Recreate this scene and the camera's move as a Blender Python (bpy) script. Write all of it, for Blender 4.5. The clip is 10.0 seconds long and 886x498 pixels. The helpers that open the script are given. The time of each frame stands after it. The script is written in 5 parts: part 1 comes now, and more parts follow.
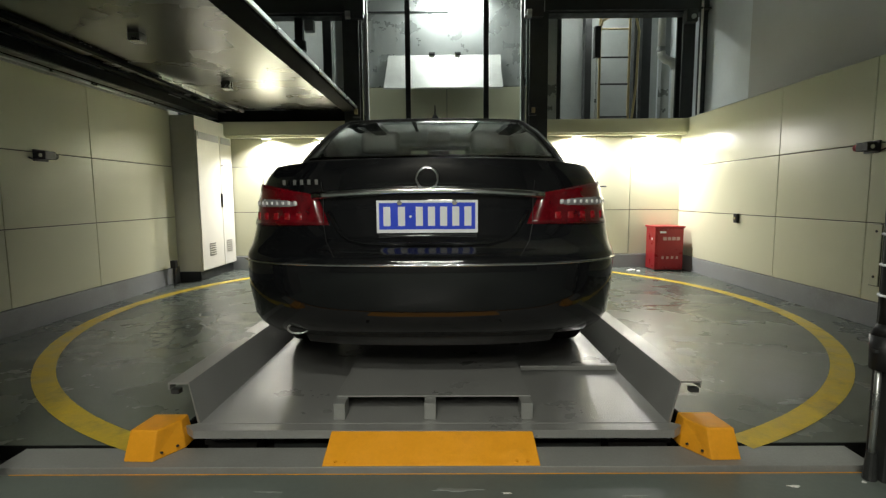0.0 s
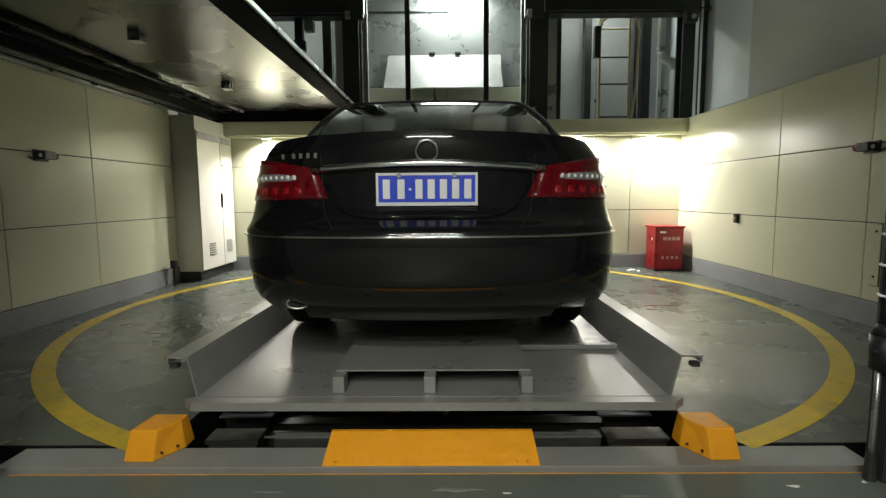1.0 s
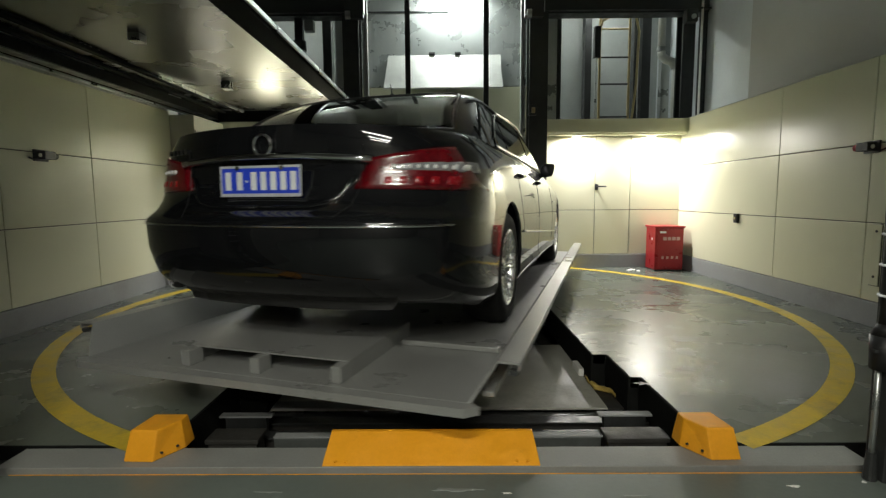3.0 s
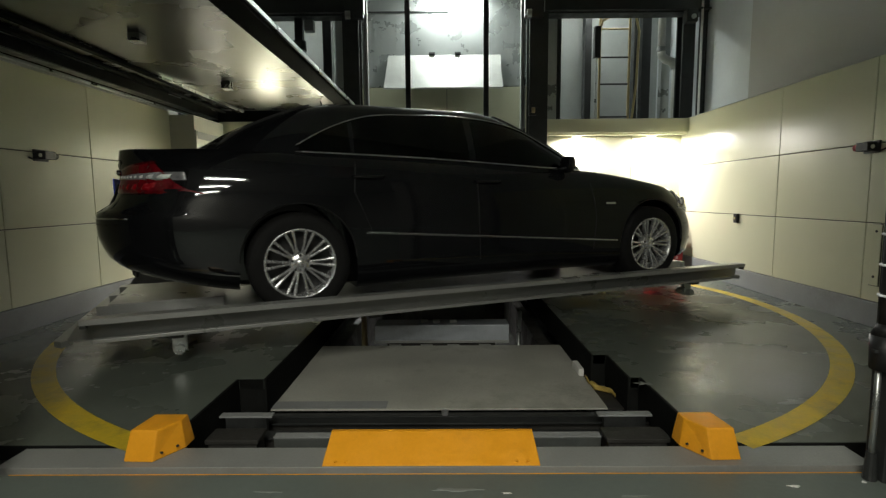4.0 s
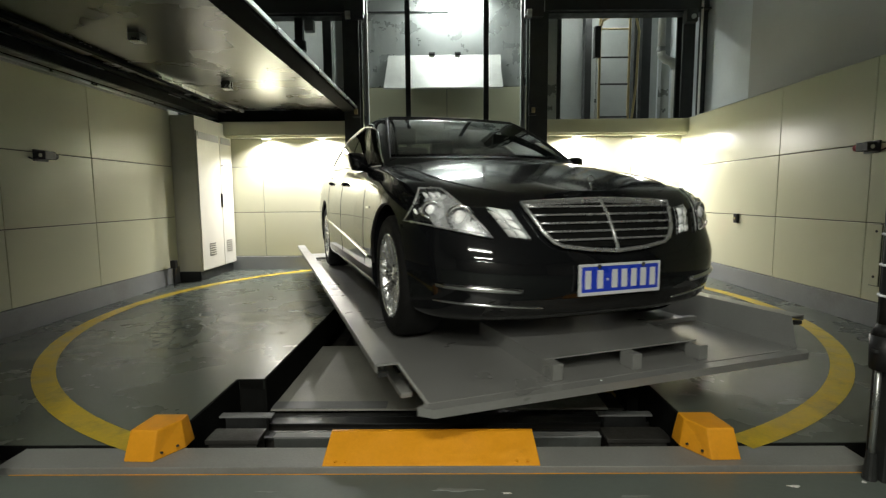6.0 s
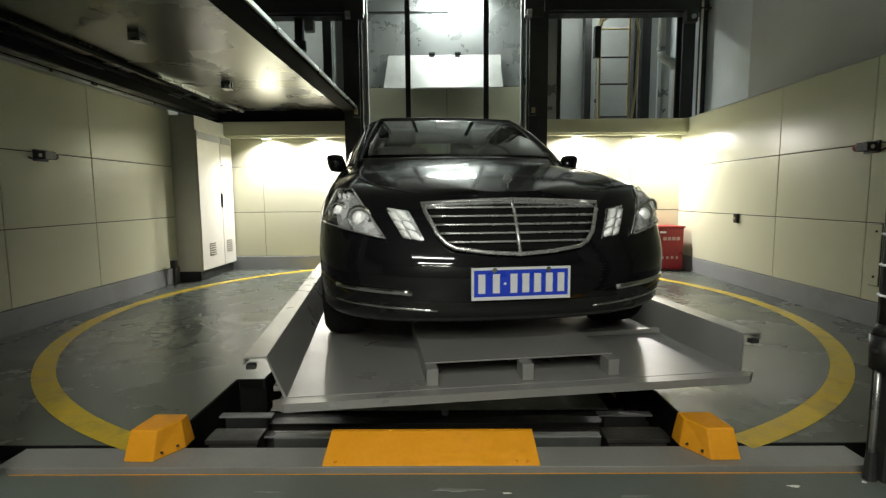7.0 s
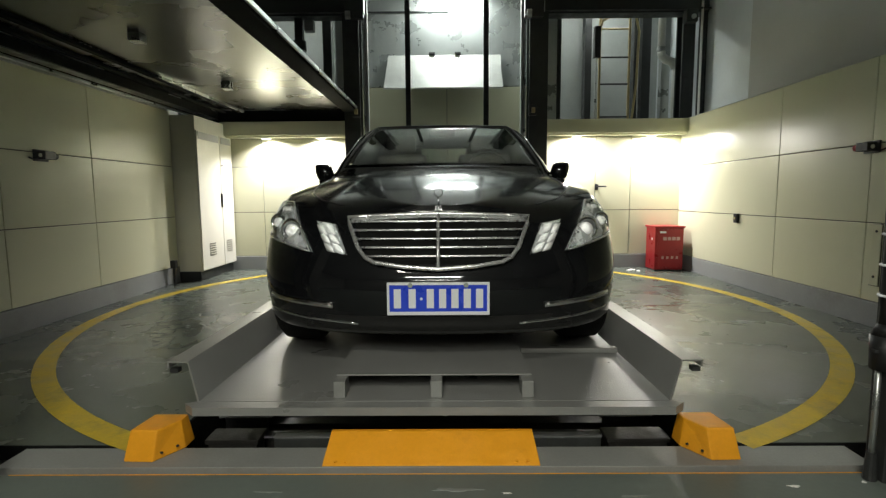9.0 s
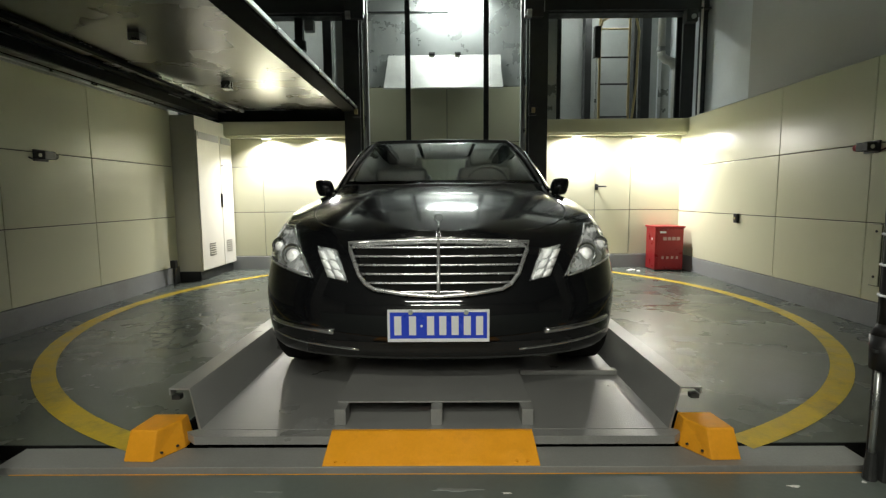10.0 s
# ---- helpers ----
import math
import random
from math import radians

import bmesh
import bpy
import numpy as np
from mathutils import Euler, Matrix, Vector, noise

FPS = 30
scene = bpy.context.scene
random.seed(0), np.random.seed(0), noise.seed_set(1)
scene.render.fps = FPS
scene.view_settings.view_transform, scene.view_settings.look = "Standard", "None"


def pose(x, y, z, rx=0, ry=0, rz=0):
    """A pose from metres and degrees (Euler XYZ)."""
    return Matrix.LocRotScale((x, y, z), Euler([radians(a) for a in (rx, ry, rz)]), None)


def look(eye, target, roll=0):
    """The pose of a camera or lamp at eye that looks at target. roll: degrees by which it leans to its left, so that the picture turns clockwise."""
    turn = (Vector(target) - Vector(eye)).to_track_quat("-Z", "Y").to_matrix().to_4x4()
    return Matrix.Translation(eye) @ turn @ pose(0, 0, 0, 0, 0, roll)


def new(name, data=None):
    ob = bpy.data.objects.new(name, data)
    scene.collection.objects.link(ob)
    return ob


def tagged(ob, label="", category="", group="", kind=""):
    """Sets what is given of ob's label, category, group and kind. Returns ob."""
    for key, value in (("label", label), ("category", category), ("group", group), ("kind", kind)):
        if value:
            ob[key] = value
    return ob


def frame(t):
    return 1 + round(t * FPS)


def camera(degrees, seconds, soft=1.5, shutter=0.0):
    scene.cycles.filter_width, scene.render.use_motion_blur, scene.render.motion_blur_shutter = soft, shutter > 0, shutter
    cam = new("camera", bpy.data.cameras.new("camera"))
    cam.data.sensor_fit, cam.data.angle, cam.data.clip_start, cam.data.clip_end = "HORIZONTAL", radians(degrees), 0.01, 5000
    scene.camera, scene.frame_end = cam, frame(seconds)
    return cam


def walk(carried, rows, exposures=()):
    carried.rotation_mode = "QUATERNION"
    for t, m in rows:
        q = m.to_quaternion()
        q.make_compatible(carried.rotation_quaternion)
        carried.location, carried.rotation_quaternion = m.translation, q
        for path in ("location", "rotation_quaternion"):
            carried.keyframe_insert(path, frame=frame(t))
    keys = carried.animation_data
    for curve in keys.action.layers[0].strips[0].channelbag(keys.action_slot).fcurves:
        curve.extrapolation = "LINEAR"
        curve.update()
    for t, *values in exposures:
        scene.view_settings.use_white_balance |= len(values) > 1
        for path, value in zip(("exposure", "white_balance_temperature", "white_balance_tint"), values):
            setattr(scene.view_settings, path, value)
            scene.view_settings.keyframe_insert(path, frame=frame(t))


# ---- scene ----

CX, CY = -0.05, 4.596            # axis of the turning lift
cam = camera(82.77, 10.0, soft=1.3, shutter=0.3)
EYE = (0.0, 0.0, 1.0)
AIM = look(EYE, (-0.0073, 1.0, 0.8955), -0.417)
walk(cam, [(0.0, AIM), (10.0, AIM)])

# ---- light ----
world = bpy.data.worlds.new("world")
scene.world = world
world.use_nodes = True
world.node_tree.nodes["Background"].inputs[0].default_value = (0.55, 0.6, 0.55, 1)
world.node_tree.nodes["Background"].inputs[1].default_value = 0.035
scene.view_settings.exposure = -0.17


def area_lamp(name, m, power, size, size_y, colour, spread=180):
    data = bpy.data.lights.new(name, "AREA")
    data.shape, data.size, data.size_y = "RECTANGLE", size, size_y
    data.energy, data.color, data.spread = power, colour, radians(spread)
    ob = new(name, data)
    ob.matrix_world = m
    return ob


WARM = (1.0, 0.965, 0.95)
COOL = (0.93, 1.0, 0.95)
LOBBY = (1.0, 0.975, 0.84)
for lx, power, lean, spread in ((-2.42, 36, 0.25, 152), (-1.68, 55, 0.1, 166), (1.76, 50, 0.1, 180), (2.76, 48, 0.0, 180)):
    area_lamp("bay_light", look((lx, 6.87, 1.772), (lx + lean, 6.90, 0)), power, 0.10, 0.10, WARM, spread)
area_lamp("shaft_light", look((0.12, 8.30, 4.20), (0.12, 8.25, 0)), 76, 0.9, 0.15, COOL)
# added fill, hidden above the beams, to brighten the bays and upper wall
for lx, power in ((-2.3, 7), (2.35, 12)):
    area_lamp("tower_fill", look((lx, 7.75, 4.08), (lx, 7.7, 0)), power, 0.8, 0.15, COOL)
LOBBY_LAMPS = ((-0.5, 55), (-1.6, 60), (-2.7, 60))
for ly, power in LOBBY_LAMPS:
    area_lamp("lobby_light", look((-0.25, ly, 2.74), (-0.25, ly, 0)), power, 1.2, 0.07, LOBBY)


# ---- materials ----
def mat(name, colour, rough=0.5, metal=0.0, vary=0.15, scale=6.0, fine=60.0, bump=0.1, rough_vary=0.1, coat=0.0, glow=0.0, spec=0.5, coat_rough=0.06,
        stain=None, stain_amount=0.0):
    """Painted or bare surface: colour broken up at two scales, with worn gloss and a fine relief."""
    m = bpy.data.materials.new(name)
    m.use_nodes = True
    n, l = m.node_tree.nodes, m.node_tree.links
    b = n["Principled BSDF"]
    b.inputs["Metallic"].default_value = metal
    b.inputs["Coat Weight"].default_value = coat
    b.inputs["Coat Roughness"].default_value = coat_rough
    b.inputs["Specular IOR Level"].default_value = spec
    tc = n.new("ShaderNodeTexCoord")
    big = n.new("ShaderNodeTexNoise")
    big.inputs["Scale"].default_value, big.inputs["Detail"].default_value, big.inputs["Roughness"].default_value = scale, 5, 0.6
    small = n.new("ShaderNodeTexNoise")
    small.inputs["Scale"].default_value, small.inputs["Detail"].default_value = fine, 3
    l.new(tc.outputs["Object"], big.inputs["Vector"])
    l.new(tc.outputs["Object"], small.inputs["Vector"])
    mixn = n.new("ShaderNodeMath")
    mixn.operation = "MULTIPLY_ADD"
    l.new(small.outputs["Fac"], mixn.inputs[0])
    mixn.inputs[1].default_value = 0.35
    l.new(big.outputs["Fac"], mixn.inputs[2])
    ramp = n.new("ShaderNodeMapRange")
    ramp.inputs["From Min"].default_value, ramp.inputs["From Max"].default_value = 0.42, 0.95
    ramp.inputs["To Min"].default_value, ramp.inputs["To Max"].default_value = 0.0, 1.0
    l.new(mixn.outputs[0], ramp.inputs["Value"])
    mix = n.new("ShaderNodeMix")
    mix.data_type = "RGBA"
    c = Vector(colour)
    mix.inputs[6].default_value = (*(c * (1 - vary)), 1)
    mix.inputs[7].default_value = (*[min(1, v * (1 + vary)) for v in c], 1)
    l.new(ramp.outputs[0], mix.inputs[0])
    out = mix.outputs[2]
    if stain:
        st = n.new("ShaderNodeTexNoise")
        st.inputs["Scale"].default_value, st.inputs["Detail"].default_value, st.inputs["Roughness"].default_value = scale * 0.45, 8, 0.7
        l.new(tc.outputs["Object"], st.inputs["Vector"])
        sr = n.new("ShaderNodeMapRange")
        sr.inputs["From Min"].default_value, sr.inputs["From Max"].default_value = 0.52, 0.72
        sr.inputs["To Max"].default_value = stain_amount
        l.new(st.outputs["Fac"], sr.inputs["Value"])
        sm = n.new("ShaderNodeMix")
        sm.data_type = "RGBA"
        sm.inputs[7].default_value = (*stain, 1)
        l.new(out, sm.inputs[6])
        l.new(sr.outputs[0], sm.inputs[0])
        out = sm.outputs[2]
    l.new(out, b.inputs["Base Color"])
    rr = n.new("ShaderNodeMapRange")
    rr.inputs["From Min"].default_value, rr.inputs["From Max"].default_value = 0.35, 0.65
    rr.inputs["To Min"].default_value, rr.inputs["To Max"].default_value = max(0.02, rough - rough_vary), min(1, rough + rough_vary)
    l.new(big.outputs["Fac"], rr.inputs["Value"])
    l.new(rr.outputs[0], b.inputs["Roughness"])
    if bump:
        bp = n.new("ShaderNodeBump")
        bp.inputs["Strength"].default_value, bp.inputs["Distance"].default_value = bump, 0.004
        l.new(small.outputs["Fac"], bp.inputs["Height"])
        l.new(bp.outputs[0], b.inputs["Normal"])
    if glow:
        b.inputs["Emission Color"].default_value = (*colour, 1)
        b.inputs["Emission Strength"].default_value = glow
    return m


M_FLOOR = mat("floor_paint", (0.098, 0.113, 0.095), 0.27, 0, 0.12, 1.3, 45, 0.10, 0.06, stain=(0.085, 0.09, 0.082), stain_amount=0.45, spec=0.3)
M_LOBBY = mat("lobby_floor", (0.12, 0.142, 0.128), 0.45, 0, 0.12, 2.2, 50, 0.12, 0.1, stain=(0.09, 0.09, 0.085), stain_amount=0.5)
M_LINE = mat("yellow_line", (0.56, 0.405, 0.02), 0.38, 0, 0.25, 7, 60, 0.1, 0.1, stain=(0.17, 0.14, 0.05), stain_amount=0.85)
M_CREAM = mat("cream_panel", (0.65, 0.65, 0.475), 0.28, 0, 0.012, 0.5, 30, 0.0, 0.0)
M_JOINT = mat("joint", (0.10, 0.095, 0.07), 0.7, 0, 0.1, 4, 60, 0.1)
M_SKIRT = mat("grey_skirting", (0.27, 0.28, 0.28), 0.55, 0, 0.12, 3, 60, 0.15, 0.1, stain=(0.15, 0.15, 0.14), stain_amount=0.5)
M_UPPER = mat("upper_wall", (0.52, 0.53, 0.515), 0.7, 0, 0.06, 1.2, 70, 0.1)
# paler copy of the upper wall paint: shaft light put into the colour
M_UPPER_LIT = mat("upper_wall_lit", (0.72, 0.76, 0.78), 0.55, 0, 0.08, 2, 70, 0.1)
M_BLACK = mat("black_steel", (0.032, 0.034, 0.034), 0.45, 0.2, 0.3, 8, 90, 0.2, 0.15)
M_PIT = mat("pit_near_black", (0.028, 0.027, 0.024), 0.6, 0, 0.4, 5, 70, 0.4, 0.2)
M_STEEL = mat("galvanised_steel", (0.42, 0.44, 0.43), 0.35, 0.85, 0.15, 5, 80, 0.15, 0.12)
M_SHINY = mat("shaft_sheet", (0.46, 0.49, 0.48), 0.32, 0.55, 0.10, 3, 60, 0.12, 0.08)
M_PALLET = mat("pallet_steel", (0.275, 0.28, 0.27), 0.34, 0.25, 0.10, 2.5, 130, 0.3, 0.08, stain=(0.21, 0.205, 0.19), stain_amount=0.25)
M_BEAMBLACK = mat("dusty_black_beam", (0.012, 0.0125, 0.012), 0.95, 0, 0.25, 8, 90, 0.2, 0.05, spec=0.03)
M_DECK = mat("deck_sheet", (0.092, 0.090, 0.080), 0.28, 0.7, 0.08, 0.9, 70, 0.05, 0.03)
M_ORANGE = mat("orange_paint", (0.85, 0.36, 0.015), 0.42, 0, 0.08, 9, 90, 0.12, 0.1, stain=(0.35, 0.14, 0.02), stain_amount=0.35)
M_RED = mat("red_paint", (0.33, 0.016, 0.02), 0.35, 0, 0.12, 6, 90, 0.05)
M_WHITE = mat("white_paint", (0.78, 0.78, 0.74), 0.4, 0, 0.05, 4, 90, 0.05)
M_CABINET = mat("cabinet_paint", (0.62, 0.61, 0.54), 0.38, 0, 0.05, 4, 90, 0.05)
M_GLOW = mat("lamp_glow", (1.0, 0.97, 0.85), 0.5, glow=14.0, vary=0.0)
M_TUBE = mat("tube_glow", (0.93, 1.0, 0.95), 0.5, glow=24.0, vary=0.0)
M_SHAFT = mat("shaft_wall", (0.33, 0.35, 0.335), 0.6, 0.0, 0.15, 2, 60, 0.15)
M_RUBBER = mat("tyre_rubber", (0.011, 0.011, 0.011), 0.8, 0, 0.2, 12, 120, 0.3, spec=0.2)
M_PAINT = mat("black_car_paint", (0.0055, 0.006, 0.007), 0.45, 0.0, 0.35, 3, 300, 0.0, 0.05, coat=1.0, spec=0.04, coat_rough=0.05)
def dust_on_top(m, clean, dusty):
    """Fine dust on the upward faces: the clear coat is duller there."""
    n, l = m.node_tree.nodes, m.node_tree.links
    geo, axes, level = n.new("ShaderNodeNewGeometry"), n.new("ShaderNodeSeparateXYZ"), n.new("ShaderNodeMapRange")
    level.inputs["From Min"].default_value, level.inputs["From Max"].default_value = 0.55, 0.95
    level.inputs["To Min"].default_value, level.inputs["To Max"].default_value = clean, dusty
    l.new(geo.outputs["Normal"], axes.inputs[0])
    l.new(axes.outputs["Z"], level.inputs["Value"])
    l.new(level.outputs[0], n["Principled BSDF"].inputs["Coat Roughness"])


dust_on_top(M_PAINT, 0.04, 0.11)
M_TRIM = mat("black_plastic", (0.012, 0.012, 0.012), 0.5, 0, 0.15, 20, 200, 0.1)
M_CHROME = mat("chrome", (0.80, 0.81, 0.82), 0.12, 1.0, 0.03, 8, 100, 0.0, 0.04)
M_SATIN = mat("satin_chrome", (0.80, 0.81, 0.82), 0.27, 0.8, 0.03, 8, 100, 0.0, 0.05)
M_SHEET = mat("pale_sheet", (0.36, 0.37, 0.35), 0.45, 0.2, 0.14, 5, 80, 0.1, 0.1, stain=(0.2, 0.21, 0.2), stain_amount=0.35)
M_COVER = mat("grey_cover_plate", (0.46, 0.46, 0.41), 0.5, 0.1, 0.22, 2.4, 70, 0.2, 0.15, stain=(0.14, 0.13, 0.10), stain_amount=0.75)
M_BAR = mat("grey_bar", (0.11, 0.12, 0.115), 0.4, 0.3, 0.2, 9, 80, 0.2, 0.1, stain=(0.06, 0.06, 0.05), stain_amount=0.5)
M_ALLOY = mat("alloy", (0.80, 0.81, 0.82), 0.25, 0.78, 0.05, 12, 100, 0.0, 0.06)
M_PLATE_BLUE = mat("plate_blue", (0.02, 0.06, 0.62), 0.35, 0, 0.05, 8, 100, 0.02)
M_PLATE_WHITE = mat("plate_white", (0.8, 0.82, 0.85), 0.4, 0, 0.03, 8, 100, 0.02)
M_BRASS = mat("brass_pipe", (0.40, 0.32, 0.16), 0.4, 0.4, 0.12, 8, 100, 0.1)
M_CONCRETE = mat("dark_concrete", (0.15, 0.15, 0.142), 0.8, 0, 0.15, 1.5, 50, 0.3)


def glass(name, colour, rough=0.02):
    m = bpy.data.materials.new(name)
    m.use_nodes = True
    b = m.node_tree.nodes["Principled BSDF"]
    b.inputs["Base Color"].default_value = (*colour, 1)
    b.inputs["Roughness"].default_value = rough
    b.inputs["Transmission Weight"].default_value = 1.0
    b.inputs["IOR"].default_value = 1.45
    return m


M_GLASS = glass("tinted_glass", (0.045, 0.055, 0.05))
M_SCREEN = glass("screen_glass", (0.80, 0.86, 0.83))
M_LENS = glass("clear_lens", (0.93, 0.95, 0.96), 0.03)
M_REDLENS = mat("red_lens", (0.12, 0.002, 0.006), 0.2, 0, 0.5, 22, 90, 0.25, 0.05, coat=1.0)
M_SILVERLENS = mat("silver_lens", (0.42, 0.42, 0.44), 0.20, 0.45, 0.45, 14, 60, 0.25, 0.08, coat=1.0)


# ---- mesh helpers ----
def part(name, bm, material, parent=None, label="", smooth=False):
    """One bmesh as one mesh object, under its thing or part."""
    me = bpy.data.meshes.new(name)
    bm.normal_update()
    bm.to_mesh(me)
    bm.free()
    for mm in (material if isinstance(material, (list, tuple)) else [material]):
        me.materials.append(mm)
    if smooth:
        me.shade_smooth()
    ob = new(name, me)
    if parent is not None:
        ob.parent = parent
    if label:
        ob["label"] = label
    return ob


def add_box(bm, x0, x1, y0, y1, z0, z1, bevel=0.0, m=None):
    mm = Matrix.Translation(((x0 + x1) / 2, (y0 + y1) / 2, (z0 + z1) / 2)) @ Matrix.Diagonal((abs(x1 - x0), abs(y1 - y0), abs(z1 - z0), 1))
    if m is not None:
        mm = m @ mm
    made = bmesh.ops.create_cube(bm, size=1, matrix=mm)
    if bevel:
        edges = list({e for v in made["verts"] for e in v.link_edges})
        bmesh.ops.bevel(bm, geom=edges, offset=bevel, segments=2, profile=0.6, affect="EDGES")
    return bm


def box(*a, **k):
    return add_box(bmesh.new(), *a, **k)


def add_cyl(bm, p, q, r, seg=16, r2=None):
    p, q = Vector(p), Vector(q)
    d = q - p
    m = Matrix.Translation((p + q) / 2) @ d.to_track_quat("Z", "Y").to_matrix().to_4x4()
    bmesh.ops.create_cone(bm, cap_ends=True, segments=seg, radius1=r, radius2=r if r2 is None else r2, depth=d.length, matrix=m)
    return bm


def cyl(*a, **k):
    return add_cyl(bmesh.new(), *a, **k)


def add_tube(bm, pts, r, seg=8, closed=False):
    """A round bar along a line of points."""
    pts = [Vector(p) for p in pts]
    n = len(pts)
    rings = []
    for i, p in enumerate(pts):
        a = pts[(i - 1) % n] if closed or i else pts[0]
        b = pts[(i + 1) % n] if closed or i < n - 1 else pts[-1]
        d = (b - a).normalized()
        u = d.cross(Vector((0.13, 0.07, 1))).normalized()
        v = d.cross(u)
        rings.append([bm.verts.new(p + r * (math.cos(2 * math.pi * k / seg) * u + math.sin(2 * math.pi * k / seg) * v)) for k in range(seg)])
    for i in range(n if closed else n - 1):
        a, b = rings[i], rings[(i + 1) % n]
        for k in range(seg):
            bm.faces.new((a[k], a[(k + 1) % seg], b[(k + 1) % seg], b[k]))
    if not closed:
        bm.faces.new(rings[0][::-1])
        bm.faces.new(rings[-1])
    return bm


def tube(*a, **k):
    return add_tube(bmesh.new(), *a, **k)


def add_grid(bm, rows, thick=None):
    """A sheet through rows of points; with thick, a slab moved along that vector's opposite."""
    vs = [[bm.verts.new(p) for p in r] for r in rows]
    for a, b in zip(vs, vs[1:]):
        for i in range(len(a) - 1):
            bm.faces.new((a[i], a[i + 1], b[i + 1], b[i]))
    if thick is not None:
        bmesh.ops.recalc_face_normals(bm, faces=bm.faces)
        ret = bmesh.ops.extrude_face_region(bm, geom=list(bm.faces))
        bmesh.ops.translate(bm, vec=thick, verts=[g for g in ret["geom"] if isinstance(g, bmesh.types.BMVert)])
        bmesh.ops.recalc_face_normals(bm, faces=bm.faces)
    return bm


def ring_flat(r0, r1, z, seg=160, thick=0.004):
    bm = bmesh.new()
    rows = [[Vector((CX + 0.011 + r * math.cos(2 * math.pi * k / seg), CY + r * math.sin(2 * math.pi * k / seg), z)) for k in range(seg + 1)] for r in (r0, r1)]
    add_grid(bm, rows)
    bmesh.ops.remove_doubles(bm, verts=bm.verts, dist=1e-5)
    return bm


def thing(name, label, category, m=None, group="", kind=""):
    ob = new(name)
    ob.empty_display_size = 0.1
    if m is not None:
        ob.matrix_basis = m
    return tagged(ob, label, category, group, kind)


def structure(name, bm, material, label, category="", smooth=False):
    return tagged(part(name, bm, material, None, label, smooth), label, category or name.split("_")[0], "", "structure")


# ---- the setting ----
XL, XR, YB = -3.24, 3.215, 6.98      # side walls and far wall
YS = 1.925                           # edge of the sill at the entrance

# floor with the slot for the lift: wide at both ends, narrower between
bm = bmesh.new()
y0, y1 = YS + 0.028, YB
add_box(bm, XL - 0.6, CX - 1.12, y0, y1, -0.06, 0)
add_box(bm, CX + 1.12, XR + 0.1, y0, y1, -0.06, 0)
add_box(bm, CX - 1.12, CX + 1.12, CY + 2.62, y1, -0.06, 0)
add_box(bm, CX - 1.12, CX - 0.97, CY - 1.9, CY + 1.9, -0.06, 0)
add_box(bm, CX + 0.97, CX + 1.12, CY - 1.5, CY + 1.9, -0.06, 0)
add_box(bm, CX + 1.06, CX + 1.12, CY - 1.9, CY - 1.5, -0.06, 0)
# black strip over the slab's lit front edge, as shade in the gap
trim = bmesh.new()
add_box(trim, XL - 0.6, CX - 1.13, y0 - 0.006, y0 - 0.001, -0.12, -0.002)
add_box(trim, CX + 1.13, XR + 0.1, y0 - 0.006, y0 - 0.001, -0.12, -0.002)
structure("floor_edge_trim", trim, M_BEAMBLACK, "black strip standing in for the shade in the gap at the sill", "trim")
structure("floor", bm, M_FLOOR, "grey green painted steel floor with wet patches")
bm = ring_flat(2.858, 2.971, 0.002)
cut = [f for f in bm.faces if f.calc_center_median().y < YS + 0.03]
bmesh.ops.delete(bm, geom=cut, context="FACES")
structure("turning_circle_line", bm, M_LINE, "worn yellow circle painted on the grey floor", "floor marking")

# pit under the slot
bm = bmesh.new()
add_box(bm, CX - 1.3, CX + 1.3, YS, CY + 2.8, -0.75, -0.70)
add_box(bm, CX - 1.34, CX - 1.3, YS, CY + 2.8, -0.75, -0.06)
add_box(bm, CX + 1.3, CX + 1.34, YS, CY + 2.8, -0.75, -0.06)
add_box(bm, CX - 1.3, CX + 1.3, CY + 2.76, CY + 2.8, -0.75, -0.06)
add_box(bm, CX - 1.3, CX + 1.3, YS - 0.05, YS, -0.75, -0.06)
structure("lift_pit", bm, M_PIT, "near-black pit under the slot in the floor", "pit")
bm = bmesh.new()
for sx, runs in ((-1, ((-2.62, -1.9, 1.12), (-1.9, 1.9, 0.97), (1.9, 2.62, 1.12))), (1, ((-2.62, -1.9, 1.12), (-1.9, -1.5, 1.06), (-1.5, 1.9, 0.97), (1.9, 2.62, 1.12)))):
    for k, (a, b, w) in enumerate(runs):
        add_box(bm, CX + sx * (w - 0.012), CX + sx * w, CY + a, CY + b, -0.20, -0.003)
        if k and runs[k - 1][2] > w:
            add_box(bm, CX + sx * (w + 0.001), CX + sx * (runs[k - 1][2] - 0.013), CY + a, CY + a + 0.012, -0.20, -0.003)
structure("slot_edge_trim", bm, M_BEAMBLACK, "black steel edging lining the slot in the floor", "trim")


